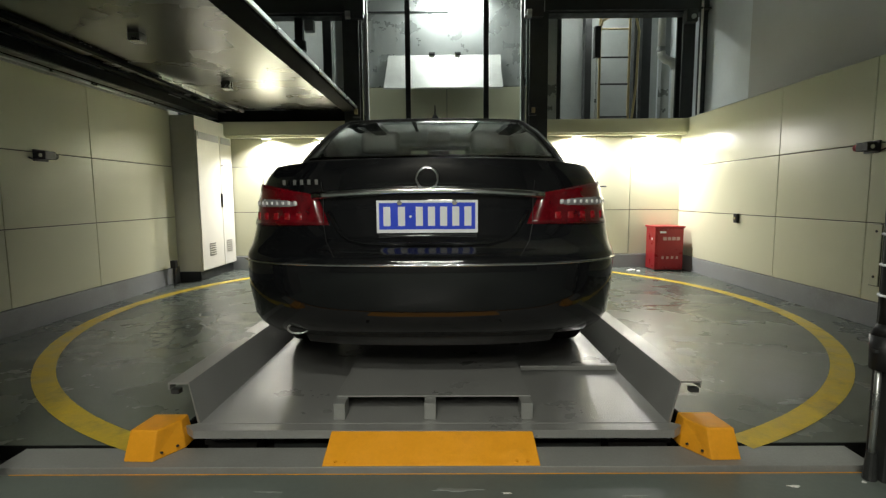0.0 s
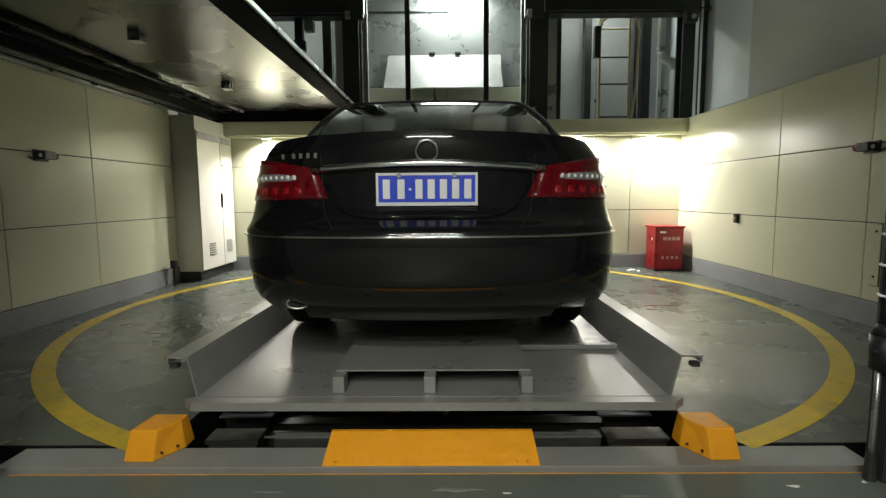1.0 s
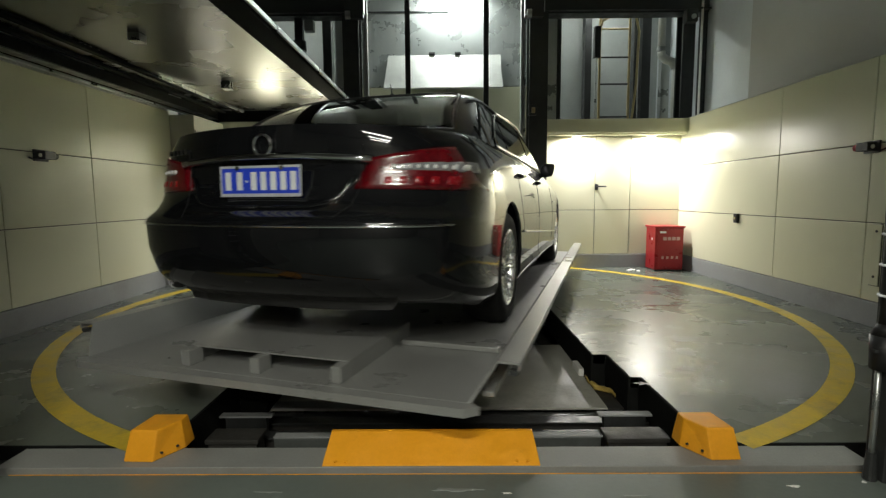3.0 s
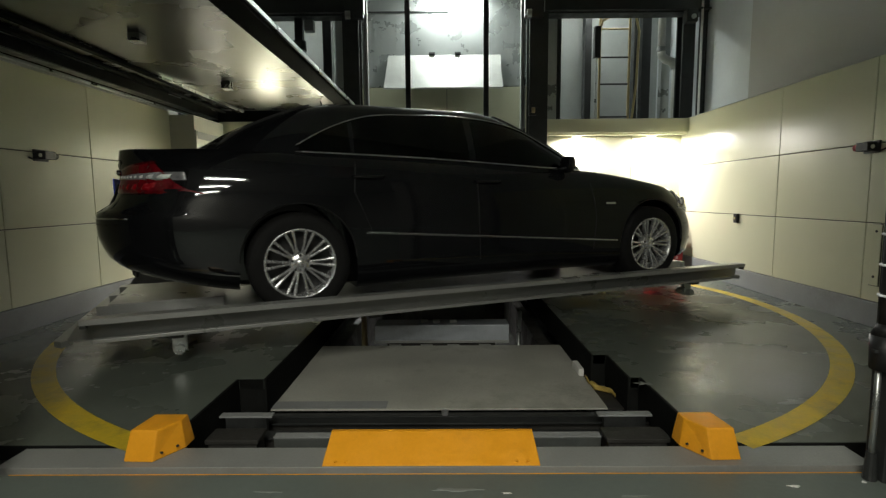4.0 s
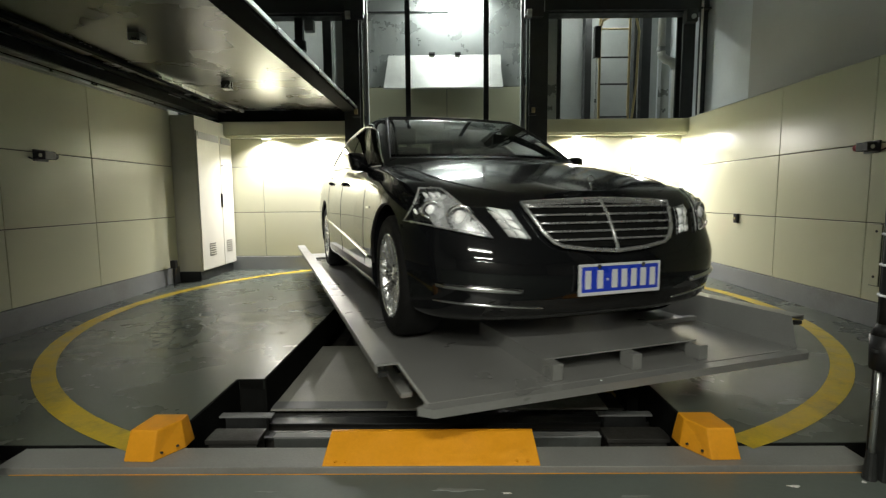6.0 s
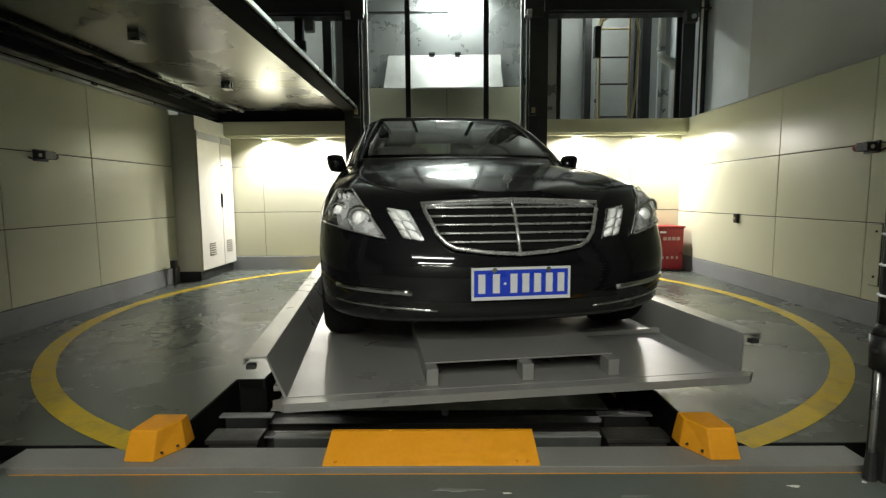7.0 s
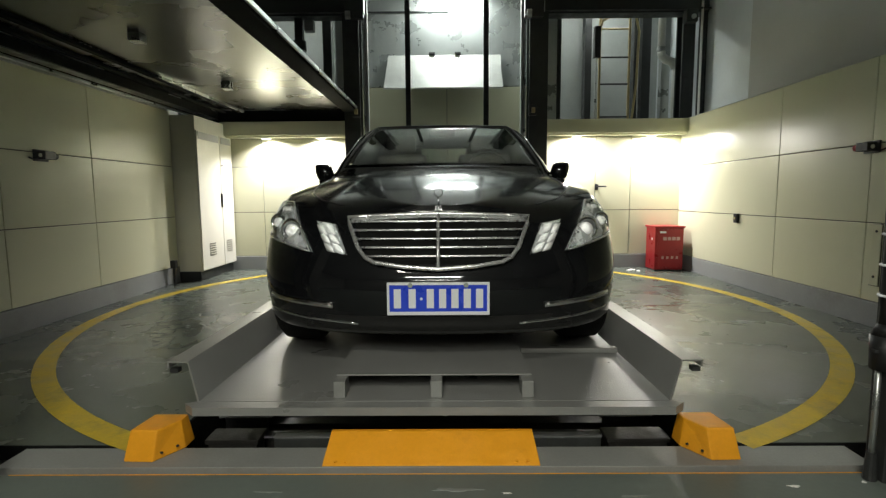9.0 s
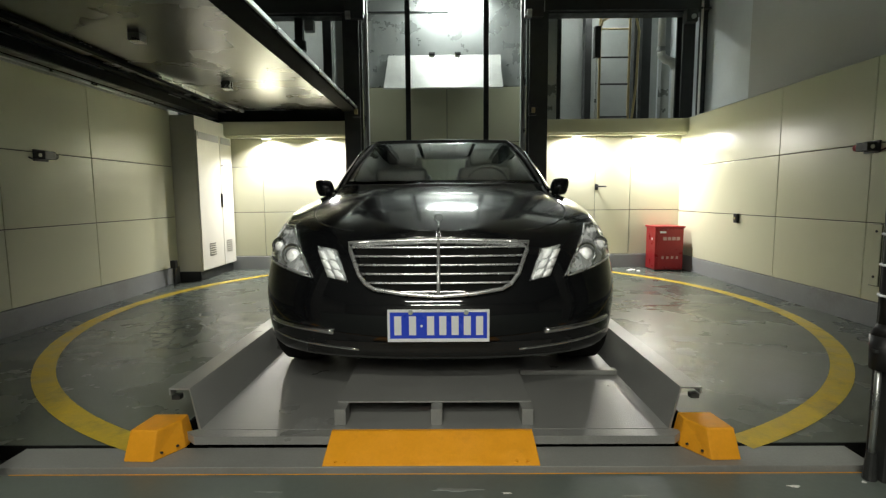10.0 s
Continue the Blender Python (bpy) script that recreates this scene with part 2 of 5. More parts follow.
# walls: backing with thickness; the panels stand on it
def wall_with_panels(name, plane, at, spans, levels, inward, label):
    """Cream panels on a backing wall. plane 'x' or 'y'; at: its place; spans: panel edges along it; levels: heights."""
    t = 0.018
    a, b = spans[0], spans[-1]
    back = bmesh.new()
    o0, o1 = (at + inward * 0.002, at - inward * 0.14)
    if plane == "x":
        add_box(back, o0, o1, a, b, 0, levels[-1])
    else:
        add_box(back, a, b, o0, o1, 0, levels[-1])
    wall = structure(name, back, M_JOINT, label, "wall")
    g = 0.004
    shapes = {}
    for z0, z1 in zip(levels, levels[1:]):
        for s0, s1 in zip(spans, spans[1:]):
            key = (round(s1 - s0, 3), round(z1 - z0, 3))
            if key not in shapes:
                w, h = key
                if plane == "x":
                    bm = box(-t, t * 0.9, -w / 2 + g, w / 2 - g, -h / 2 + g, h / 2 - g, bevel=0.003)
                else:
                    bm = box(-w / 2 + g, w / 2 - g, -t, t * 0.9, -h / 2 + g, h / 2 - g, bevel=0.003)
                ob = part("wall_panel", bm, M_CREAM, wall)
                shapes[key] = ob.data
            else:
                ob = new("wall_panel", shapes[key])
                ob.parent = wall
            mid = ((s0 + s1) / 2, (z0 + z1) / 2)
            ob.location = (at, mid[0], mid[1]) if plane == "x" else (mid[0], at, mid[1])
    return wall


LEVELS = [0.19, 0.78, 1.37, 2.01]
wall_with_panels("wall_right", "x", XR, [1.72, 2.79, 3.85, 4.91, YB + 0.02], LEVELS, -1, "cream enamelled steel wall panels with dark joints")
wall_with_panels("wall_left", "x", XL, [1.60, 2.62, 3.64, 4.61, 5.97], LEVELS, 1, "cream enamelled steel wall panels with dark joints")
wall_with_panels("wall_far_left", "y", YB, [-3.7, -2.52, -1.33], [0.19, 0.80, 1.42, 1.80], -1, "brightly lit cream panels under the beam")
wall_with_panels("wall_far_right", "y", YB, [1.33, 2.04, 2.52, XR], [0.19, 0.80, 1.80], -1, "brightly lit cream panels under the beam")
bm = bmesh.new()
add_box(bm, XL - 0.12, XL + 0.03, 1.6, 5.97, 0, 0.188, bevel=0.004)
structure("baseboard_left", bm, M_SKIRT, "scuffed grey skirting along the wall", "baseboard")
bm = bmesh.new()
add_box(bm, XR - 0.03, XR + 0.12, 1.72, YB - 0.03, 0, 0.188, bevel=0.004)
structure("baseboard_right", bm, M_SKIRT, "scuffed grey skirting along the wall", "baseboard")
for nm, a, b in (("baseboard_far_left", -3.7, -1.33), ("baseboard_far_right", 1.33, XR - 0.03)):
    bm = bmesh.new()
    add_box(bm, a, b, YB - 0.03, YB + 0.1, 0, 0.188, bevel=0.004)
    structure(nm, bm, M_SKIRT, "scuffed grey skirting along the wall", "baseboard")
# alcove behind the cabinet, at the end of the left wall
bm = bmesh.new()
add_box(bm, XL - 0.46, XL - 0.141, 5.85, 5.97, 0, 3.6)
add_box(bm, -3.80, -3.70, 5.85, YB + 0.1, 0, 3.6)
structure("wall_alcove", bm, M_CABINET, "shaded grey wall of the alcove", "wall")

# upper walls and ceiling
bm = bmesh.new()
add_box(bm, XR + 0.20, XR + 0.34, 1.6, 5.85, 2.014, 4.6)
add_box(bm, XR - 0.01, XR + 0.34, 1.6, YB + 1.9, 2.0115, 2.0135)
structure("wall_upper_right", bm, M_UPPER, "smooth grey painted wall above the panels", "wall")
# end strip where the shaft's light is painted as a paler wall
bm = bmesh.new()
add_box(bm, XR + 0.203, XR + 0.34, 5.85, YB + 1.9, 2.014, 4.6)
structure("wall_upper_right_end", bm, M_UPPER_LIT, "grey wall strip beside the steel column, shaft light painted in paler", "wall")
bm = bmesh.new()
add_box(bm, XL - 0.14, XL, 1.6, 5.97, 2.014, 4.6)
structure("wall_upper_left", bm, M_UPPER, "smooth grey painted wall above the panels", "wall")
bm = bmesh.new()
add_box(bm, -3.9, XR + 0.4, 1.5, 9.2, 4.6, 4.7)
structure("ceiling", bm, M_WHITE, "white painted ceiling of the lift tower")

# shaft behind the columns
bm = bmesh.new()
add_box(bm, -3.9, -1.42, 8.60, 8.7, 0, 4.6)
add_box(bm, 1.46, XR + 0.4, 8.40, 8.5, 0, 4.6)
structure("wall_shaft", bm, M_SHAFT, "grey back wall of the lift shaft", "wall")
bm = box(-1.45, 1.49, 8.50, 8.55, 2.80, 4.6)
for k in range(24):
    x = -1.40 + 0.12 * k
    add_box(bm, x - 0.004, x + 0.004, 8.4975, 8.4995, 2.80, 4.6)
structure("wall_shaft_sheet", bm, M_SHINY, "bright ribbed sheet metal at the back of the shaft", "wall")
structure("sheet_joint", box(-1.42, 0.06, 8.485, 8.4935, 3.965, 3.985), M_BLACK, "dark joint across the shaft's sheet metal", "trim")
wall_with_panels("wall_shaft_panel", "y", 8.51, [-1.42, 0.02, 1.46], [0.0, 1.0, 1.9, 2.79], -1, "cream panels closing the shaft's back")
bm = bmesh.new()
add_box(bm, -3.8, -1.3, YB + 0.12, 8.6, 1.86, 1.98)
add_box(bm, 1.3, XR, YB + 0.12, 8.4, 1.86, 1.98)
structure("landing_floor", bm, M_SHAFT, "grey landing behind the cream beam", "floor")
bm = bmesh.new()
add_box(bm, -1.4, 1.4, YB, 8.6, -0.06, 0)
structure("floor_shaft", bm, M_FLOOR, "grey floor of the lift shaft", "floor")

# cream beams over the bright walls
for nm, a, b in (("beam_left", -3.0, -1.33), ("beam_right", 1.335, XR + 0.02)):
    bm = bmesh.new()
    add_box(bm, a, b, 6.76, 7.10, 1.82, 2.0, bevel=0.006)
    add_box(bm, a, b, 6.80, 6.96, 1.80, 1.819)
    structure(nm, bm, M_CREAM, "cream steel beam with lamps beneath it", "beam")


def column(name, x0, x1, yy0, yy1, z0, z1):
    """H-section steel column."""
    bm = bmesh.new()
    t = 0.03
    add_box(bm, x0, x1, yy0, yy0 + t, z0, z1)
    add_box(bm, x0, x1, yy1 - t, yy1, z0, z1)
    xm = (x0 + x1) / 2
    add_box(bm, xm - 0.012, xm + 0.012, yy0 + t, yy1 - t, z0, z1)
    return structure(name, bm, M_BLACK, "black painted steel column of the lift frame", "column")


column("column_left", -1.33, -1.12, 6.74, 6.98, 0, 4.6)
column("column_right", 1.09, 1.33, 6.74, 6.98, 0, 4.6)
column("column_far_right", 3.11, 3.27, 6.85, 7.05, 2.014, 4.6)
column("column_wall_right", 3.345, 3.40, 6.80, 6.92, 2.014, 4.6)
for nm, a, b in (("top_beam_left", -3.2, -1.12), ("top_beam_right", 1.14, XR + 0.19)):
    bm = bmesh.new()
    add_box(bm, a, b, 6.78, 6.98, 3.34, 3.62, bevel=0.004)
    add_box(bm, a, b, 6.72, 7.04, 3.36, 3.38)
    structure(nm, bm, M_BLACK, "black steel beam across the upper opening", "beam")

# entrance: sill, lobby floor, front walls, lobby shell
bm = bmesh.new()
add_box(bm, -1.70, 1.58, 1.776, YS, -0.05, 0.0, bevel=0.003)
M_SILL = mat("sill_steel", (0.255, 0.262, 0.25), 0.55, 0.1, 0.15, 3, 90, 0.2, 0.1, stain=(0.15, 0.15, 0.14), stain_amount=0.4)
structure("sill_plate", bm, M_SILL, "worn grey steel sill plate at the entrance", "sill")
# made-up dark box under the gap, keeps the sky from showing through
structure("sill_gutter", box(-4.0, 4.0, 1.72, 2.02, -0.12, -0.062), M_PIT, "added dark filler that keeps the gap under the sill plate black", "gutter")
bm = bmesh.new()
for a, b in ((-1.63, -0.862), (-0.858, -0.662), (-0.658, 0.538), (0.542, 0.738), (0.742, 1.52)):
    add_box(bm, a, b, 1.7525, 1.7585, -0.05, -0.016)
structure("sill_edge_strip", bm, M_ORANGE, "thin orange edge strip along the sill", "trim")
bm = bmesh.new()
add_box(bm, -4, 4, -3.2, 1.738, -0.06, -0.008)
structure("floor_lobby", bm, M_LOBBY, "scuffed grey green painted floor before the entrance", "floor")
bm = bmesh.new()
for a, b in ((-4, -1.58), (1.58, 4)):
    add_box(bm, a, b, 1.35, 1.60, -0.01, 2.9)
add_box(bm, -1.58, 1.58, 1.35, 1.60, 2.34, 4.7)
add_box(bm, -4, -1.58, 1.35, 1.60, 2.9, 4.7)
add_box(bm, 1.58, 4, 1.35, 1.60, 2.9, 4.7)
structure("wall_entrance", bm, M_CONCRETE, "plain grey wall around the entrance", "wall")
bm = bmesh.new()
add_box(bm, -4.1, -4, -3.3, 1.6, -0.01, 2.9)
add_box(bm, 4, 4.1, -3.3, 1.6, -0.01, 2.9)
add_box(bm, -4.1, 4.1, -3.3, -3.2, -0.01, 2.9)
structure("wall_lobby", bm, M_CONCRETE, "plain grey lobby walls", "wall")
structure("ceiling_lobby", box(-4.1, 4.1, -3.3, 1.35, 2.85, 2.95), M_CONCRETE, "plain grey lobby ceiling", "ceiling")

# ---- the pallet that carries the car ----
def pallet_tray(bm, half=2.53):
    """Tray with raised, flanged sides, swept along y."""
    prof = [(-1.135, 0.105), (-1.135, 0.135), (-1.045, 0.135), (-0.955, 0.0), (0.955, 0.0), (1.045, 0.135), (1.135, 0.135), (1.135, 0.105)]
    low = [(-1.128, 0.105), (-1.128, 0.128), (-1.049, 0.128), (-0.962, -0.012), (0.962, -0.012), (1.049, 0.128), (1.128, 0.128), (1.128, 0.105)]
    ends = {0: half, 1: half, 2: half, 3: half + 0.10, 4: half + 0.10, 5: half, 6: half, 7: half}
    loops = []
    for pr in (prof, low):
        loops.append([[bm.verts.new((x, s * ends[i], z)) for i, (x, z) in enumerate(pr)] for s in (-1, 1)])
    for k, lp in enumerate(loops):
        for i in range(7):
            f = (lp[0][i], lp[0][i + 1], lp[1][i + 1], lp[1][i])
            bm.faces.new(f if k == 0 else f[::-1])
    for e in (0, 1):
        for i in range(7):
            f = (loops[0][e][i], loops[1][e][i], loops[1][e][i + 1], loops[0][e][i + 1])
            bm.faces.new(f if e == 0 else f[::-1])
    for i in (0, 7):
        bm.faces.new((loops[0][0][i], loops[0][1][i], loops[1][1][i], loops[1][0][i]))
    bmesh.ops.recalc_face_normals(bm, faces=bm.faces)
    return bm


def build_pallet():
    p = thing("parking_pallet", "grey painted steel car pallet with raised flanged sides", "pallet")
    part("tray", pallet_tray(bmesh.new()), M_PALLET, p)
    for s in (-1, 1):
        bm = bmesh.new()                                   # side beam under the flange
        add_box(bm, s * 0.985, s * 1.03, -2.50, 2.50, -0.022, 0.0, bevel=0.004)
        part("side_beam", bm, M_PALLET, p)
    for s in (-1, 1):
        lip = bmesh.new()                                  # chamfered lip across each end
        outline = [(-1.005, s * 2.645), (-0.955, s * 2.69), (0.955, s * 2.69), (1.005, s * 2.645), (0.96, s * 2.62), (-0.96, s * 2.62)]
        top = [lip.verts.new((x, y, -0.0015)) for x, y in outline]
        bot = [lip.verts.new((x, y, -0.035)) for x, y in outline]
        lip.faces.new(top)
        lip.faces.new(bot[::-1])
        for i in range(6):
            lip.faces.new((top[i], top[(i + 1) % 6], bot[(i + 1) % 6], bot[i]))
        bmesh.ops.recalc_face_normals(lip, faces=lip.faces)
        part("end_lip", lip, M_PALLET, p)
        hump = bmesh.new()                                 # raised plate between the wheel tracks
        add_box(hump, -0.412, 0.412, s * 1.84, s * 2.535, 0.071, 0.078, bevel=0.002)
        add_box(hump, -0.412, -0.40, s * 1.84, s * 2.515, 0.001, 0.0705)
        add_box(hump, 0.40, 0.412, s * 1.84, s * 2.515, 0.001, 0.0705)
        part("raised_plate", hump, M_PALLET, p)
        for x in (-0.388, -0.012, 0.388):
            part("spacer_block", box(x - 0.024, x + 0.024, s * 2.516, s * 2.602, 0.001, 0.0705, bevel=0.003), M_PALLET, p)
        for a, b in ((0.44, 0.95),):
            part("wheel_stop", box(s * -a, s * -b, s * 1.975, s * 2.02, 0.001, 0.028, bevel=0.006), M_PALLET, p)
    for sx in (-1, 1):
        for sy in (-1, 1):
            part("flange_stop", box(sx * 1.09, sx * 1.125, sy * 2.53, sy * 2.5, 0.085, 0.104), M_BLACK, p)
            bm = bmesh.new()
            add_box(bm, sx * 0.86, sx * 0.90, sy * 2.05, sy * 2.13, -0.15, -0.013, bevel=0.004)
            add_cyl(bm, (sx * 0.80, sy * 2.09, -0.13), (sx * 0.95, sy * 2.09, -0.13), 0.03, 14)
            part("guide_bracket", bm, M_STEEL, p)
    for y in (-2.1, -0.9, 0.9, 2.1):
        part("cross_rib", box(-0.98, 0.98, y - 0.04, y + 0.04, -0.05, -0.014), M_PIT, p)
    mast = bmesh.new()
    add_box(mast, -0.30, 0.30, -0.30, 0.30, -0.70, -0.075, bevel=0.01)
    add_box(mast, -0.45, 0.45, -0.5, 0.5, -0.12, -0.064)
    part("lift_mast", mast, M_BLACK, p, "black lifting mast under the tray")
    return p


parking_pallet = build_pallet()


# ---- the car ----
M_REDCELL = mat("red_lamp_cell", (0.30, 0.006, 0.012), 0.25, 0, 0.2, 60, 200, 0.2, 0.05, coat=1.0)
M_REFLECTOR = mat("lamp_reflector", (0.86, 0.87, 0.88), 0.22, 0.15, 0.2, 12, 60, 0.25, 0.1)
M_LAMPCASE = mat("lamp_case", (0.48, 0.49, 0.50), 0.25, 0.5, 0.25, 14, 60, 0.15, 0.1)
M_LEATHER = mat("dark_leather", (0.035, 0.034, 0.032), 0.5, 0, 0.15, 9, 120, 0.15)

def smooth_table(xs, ys):
    """Smooth curve through a few points (monotone in x)."""
    xs, ys = np.array(xs, float), np.array(ys, float)
    d = np.gradient(ys, xs)

    def f(x):
        x = min(max(x, xs[0]), xs[-1])
        i = int(min(max(np.searchsorted(xs, x) - 1, 0), len(xs) - 2))
        h = xs[i + 1] - xs[i]
        t = (x - xs[i]) / h
        return float((2 * t**3 - 3 * t**2 + 1) * ys[i] + (t**3 - 2 * t**2 + t) * h * d[i] + (-2 * t**3 + 3 * t**2) * ys[i + 1] + (t**3 - t**2) * h * d[i + 1])
    return f


U = [0, 0.06, 0.2, 0.42, 0.49, 0.54, 0.66, 0.8, 0.92, 1.0]
body_front = smooth_table(U, [2.30, 2.375, 2.425, 2.447, 2.445, 2.44, 2.412, 2.37, 2.32, 2.265])
body_rear = smooth_table(U, [2.42, 2.50, 2.575, 2.60, 2.59, 2.53, 2.468, 2.442, 2.458, 2.452])
body_wide = smooth_table(U, [0.84, 0.89, 0.909, 0.918, 0.920, 0.918, 0.912, 0.895, 0.866, 0.818])
z_low = smooth_table([-2.6, -2.3, -1.8, 0, 1.8, 2.3, 2.6], [0.315, 0.29, 0.19, 0.17, 0.17, 0.18, 0.19])
z_top = smooth_table([-2.6, -2.3, -1.9, -1.4, -0.5, 0.5, 1.1, 1.6, 2.0, 2.25, 2.6], [1.05, 1.055, 1.065, 1.05, 1.025, 0.975, 0.945, 0.882, 0.812, 0.755, 0.65])
crown = smooth_table([-2.6, -2.2, -1.8, 0.5, 1.1, 1.7, 2.0, 2.25, 2.6], [0.02, 0.035, 0.045, 0.06, 0.075, 0.072, 0.058, 0.036, 0.015])
PM, PN = 12.5, 2.4
RM = 14.0                       # the tail is squarer than the nose


def plan(s, w, front, rear, pm=PM, pn=PN):
    """Half outline: s from 0 (rear middle) to 1 (front middle)."""
    a = math.pi * s
    c = -math.cos(a)
    sgn = 1 if c >= 0 else -1
    if sgn < 0 and pm == PM:
        pm = RM
    y = sgn * abs(c) ** (2 / pm) * (front if sgn > 0 else rear)
    x = w * abs(math.sin(a)) ** (2 / pn)
    return x, y


def outline_params():
    """Steps of s that lie evenly along the outline."""
    raw = [i / 4000 for i in range(4001)]
    pts = [plan(s, 0.92, 2.5, 2.5) for s in raw]
    run = [0.0]
    for a, b in zip(pts, pts[1:]):
        run.append(run[-1] + math.hypot(a[0] - b[0], a[1] - b[1]))
    want = np.linspace(0, run[-1], 121)
    return [float(v) for v in np.interp(want, run, raw)]


def flare(y, u=0.5):
    """The front wings stand out a little round the wheels; the rear shoulders draw in."""
    top = min(max((u - 0.72) / 0.28, 0), 1)
    return 0.022 * math.exp(-((y - 1.75) / 0.42) ** 2) - (0.014 + 0.034 * top) * math.exp(-((y + 2.6) / 0.55) ** 2)


def lip(x, y, u=1.0):
    """The boot lid's edge arches up towards the middle."""
    k = min(max((-2.0 - y) / 0.35, 0), 1)
    return 0.03 * k * k * (3 - 2 * k) * max(0.0, 1 - (x / 0.8) ** 2) * min(max((u - 0.7) / 0.3, 0), 1) ** 2


def body_point(s, u):
    x, y = plan(s, body_wide(u), body_front(u), body_rear(u))
    x *= 1 + flare(y, u)
    return Vector((x, y, z_low(y) + (z_top(y) - z_low(y)) * u + lip(x, y, u)))


def body_y(x, z, front=True):
    """The y of the nose or tail surface at x, z."""
    y = 2.4 if front else -2.4
    u = 0.5
    for _ in range(8):
        u = min(max((z - z_low(y)) / (z_top(y) - z_low(y)), 0), 1)
        k = max(0.0, 1 - min(1, abs(x) / body_wide(u)) ** PN) ** (1 / (PM if front else RM))
        y = body_front(u) * k if front else -body_rear(u) * k
    return y


def body_x(y, z):
    u = min(max((z - z_low(y)) / (z_top(y) - z_low(y)), 0), 1)
    L = body_front(u) if y > 0 else body_rear(u)
    return body_wide(u) * (1 + flare(y, u)) * max(0.0, 1 - min(1, abs(y) / L) ** (PM if y > 0 else RM)) ** (1 / PN)


def build_shell():
    bm = bmesh.new()
    params = outline_params()
    levels = [0, 0.03, 0.06, 0.12, 0.2, 0.3, 0.4, 0.45, 0.485, 0.505, 0.525, 0.545, 0.6, 0.7, 0.8, 0.88, 0.94, 0.975, 1.0]
    n = len(params)
    rings = []
    for u in levels:
        right = [body_point(s, u) for s in params]
        loop = [bm.verts.new(p) for p in right]
        mirror = [bm.verts.new((-p.x, p.y, p.z)) for p in reversed(right[1:-1])]
        rings.append(loop + mirror)
    m = len(rings[0])
    for a, b in zip(rings, rings[1:]):
        for i in range(m):
            bm.faces.new((a[i], a[(i + 1) % m], b[(i + 1) % m], b[i]))

    def cap(ring, rise):
        rows = [[ring[0]]]
        for i in range(1, n - 1):
            r, lft = ring[i], ring[m - i]
            row = [lft]
            for k in range(1, 12):
                f = -1 + 2 * k / 12
                x = r.co.x * f
                z = r.co.z
                if rise:
                    y = r.co.y
                    z += lip(x, y) - lip(r.co.x, y) + max(0.0, crown(y) - lip(0, y)) * (1 - abs(f) ** 2.2)
                if rise and r.co.y > 0.9:
                    z += 0.007 * math.exp(-((abs(f) - 0.52) / 0.07) ** 2)
                row.append(bm.verts.new((x, r.co.y, z)))
            row.append(r)
            rows.append(row)
        rows.append([ring[n - 1]])
        for a, b in zip(rows, rows[1:]):
            if len(a) == 1:
                for k in range(len(b) - 1):
                    bm.faces.new((a[0], b[k], b[k + 1]))
            elif len(b) == 1:
                for k in range(len(a) - 1):
                    bm.faces.new((a[k], a[k + 1], b[0]))
            else:
                for k in range(len(a) - 1):
                    bm.faces.new((a[k], a[k + 1], b[k + 1], b[k]))

    cap(rings[-1], True)
    cap(rings[0], False)
    bmesh.ops.recalc_face_normals(bm, faces=bm.faces)
    return bm


V = [0, 0.25, 0.5, 0.75, 0.9, 1.0]
cab_front = smooth_table(V, [1.22, 1.03, 0.80, 0.56, 0.39, 0.22])
cab_rear = smooth_table(V, [2.14, 2.02, 1.84, 1.59, 1.40, 1.19])
cab_wide = smooth_table(V, [0.845, 0.808, 0.762, 0.705, 0.665, 0.60])
CZ0, CZ1 = 0.95, 1.425
CM, CN = 9.5, 2.9


def cab_point(s, v):
    f = (cab_front(v) - cab_rear(v)) / 2                    # middle of the cabin
    h = (cab_front(v) + cab_rear(v)) / 2
    x, y = plan(s, cab_wide(v), h, h, CM, CN)
    return Vector((x, y + f, CZ0 + (CZ1 - CZ0) * v))


def cab_x(y, z):
    v = min(max((z - CZ0) / (CZ1 - CZ0), 0), 1)
    f, h = (cab_front(v) - cab_rear(v)) / 2, (cab_front(v) + cab_rear(v)) / 2
    return cab_wide(v) * max(0.0, 1 - min(1, abs(y - f) / h) ** CM) ** (1 / CN)


def cab_y(x, z, front=True):
    v = min(max((z - CZ0) / (CZ1 - CZ0), 0), 1)
    f, h = (cab_front(v) - cab_rear(v)) / 2, (cab_front(v) + cab_rear(v)) / 2
    k = max(0.0, 1 - min(1, abs(x) / cab_wide(v)) ** CN) ** (1 / CM)
    return f + h * k if front else f - h * k


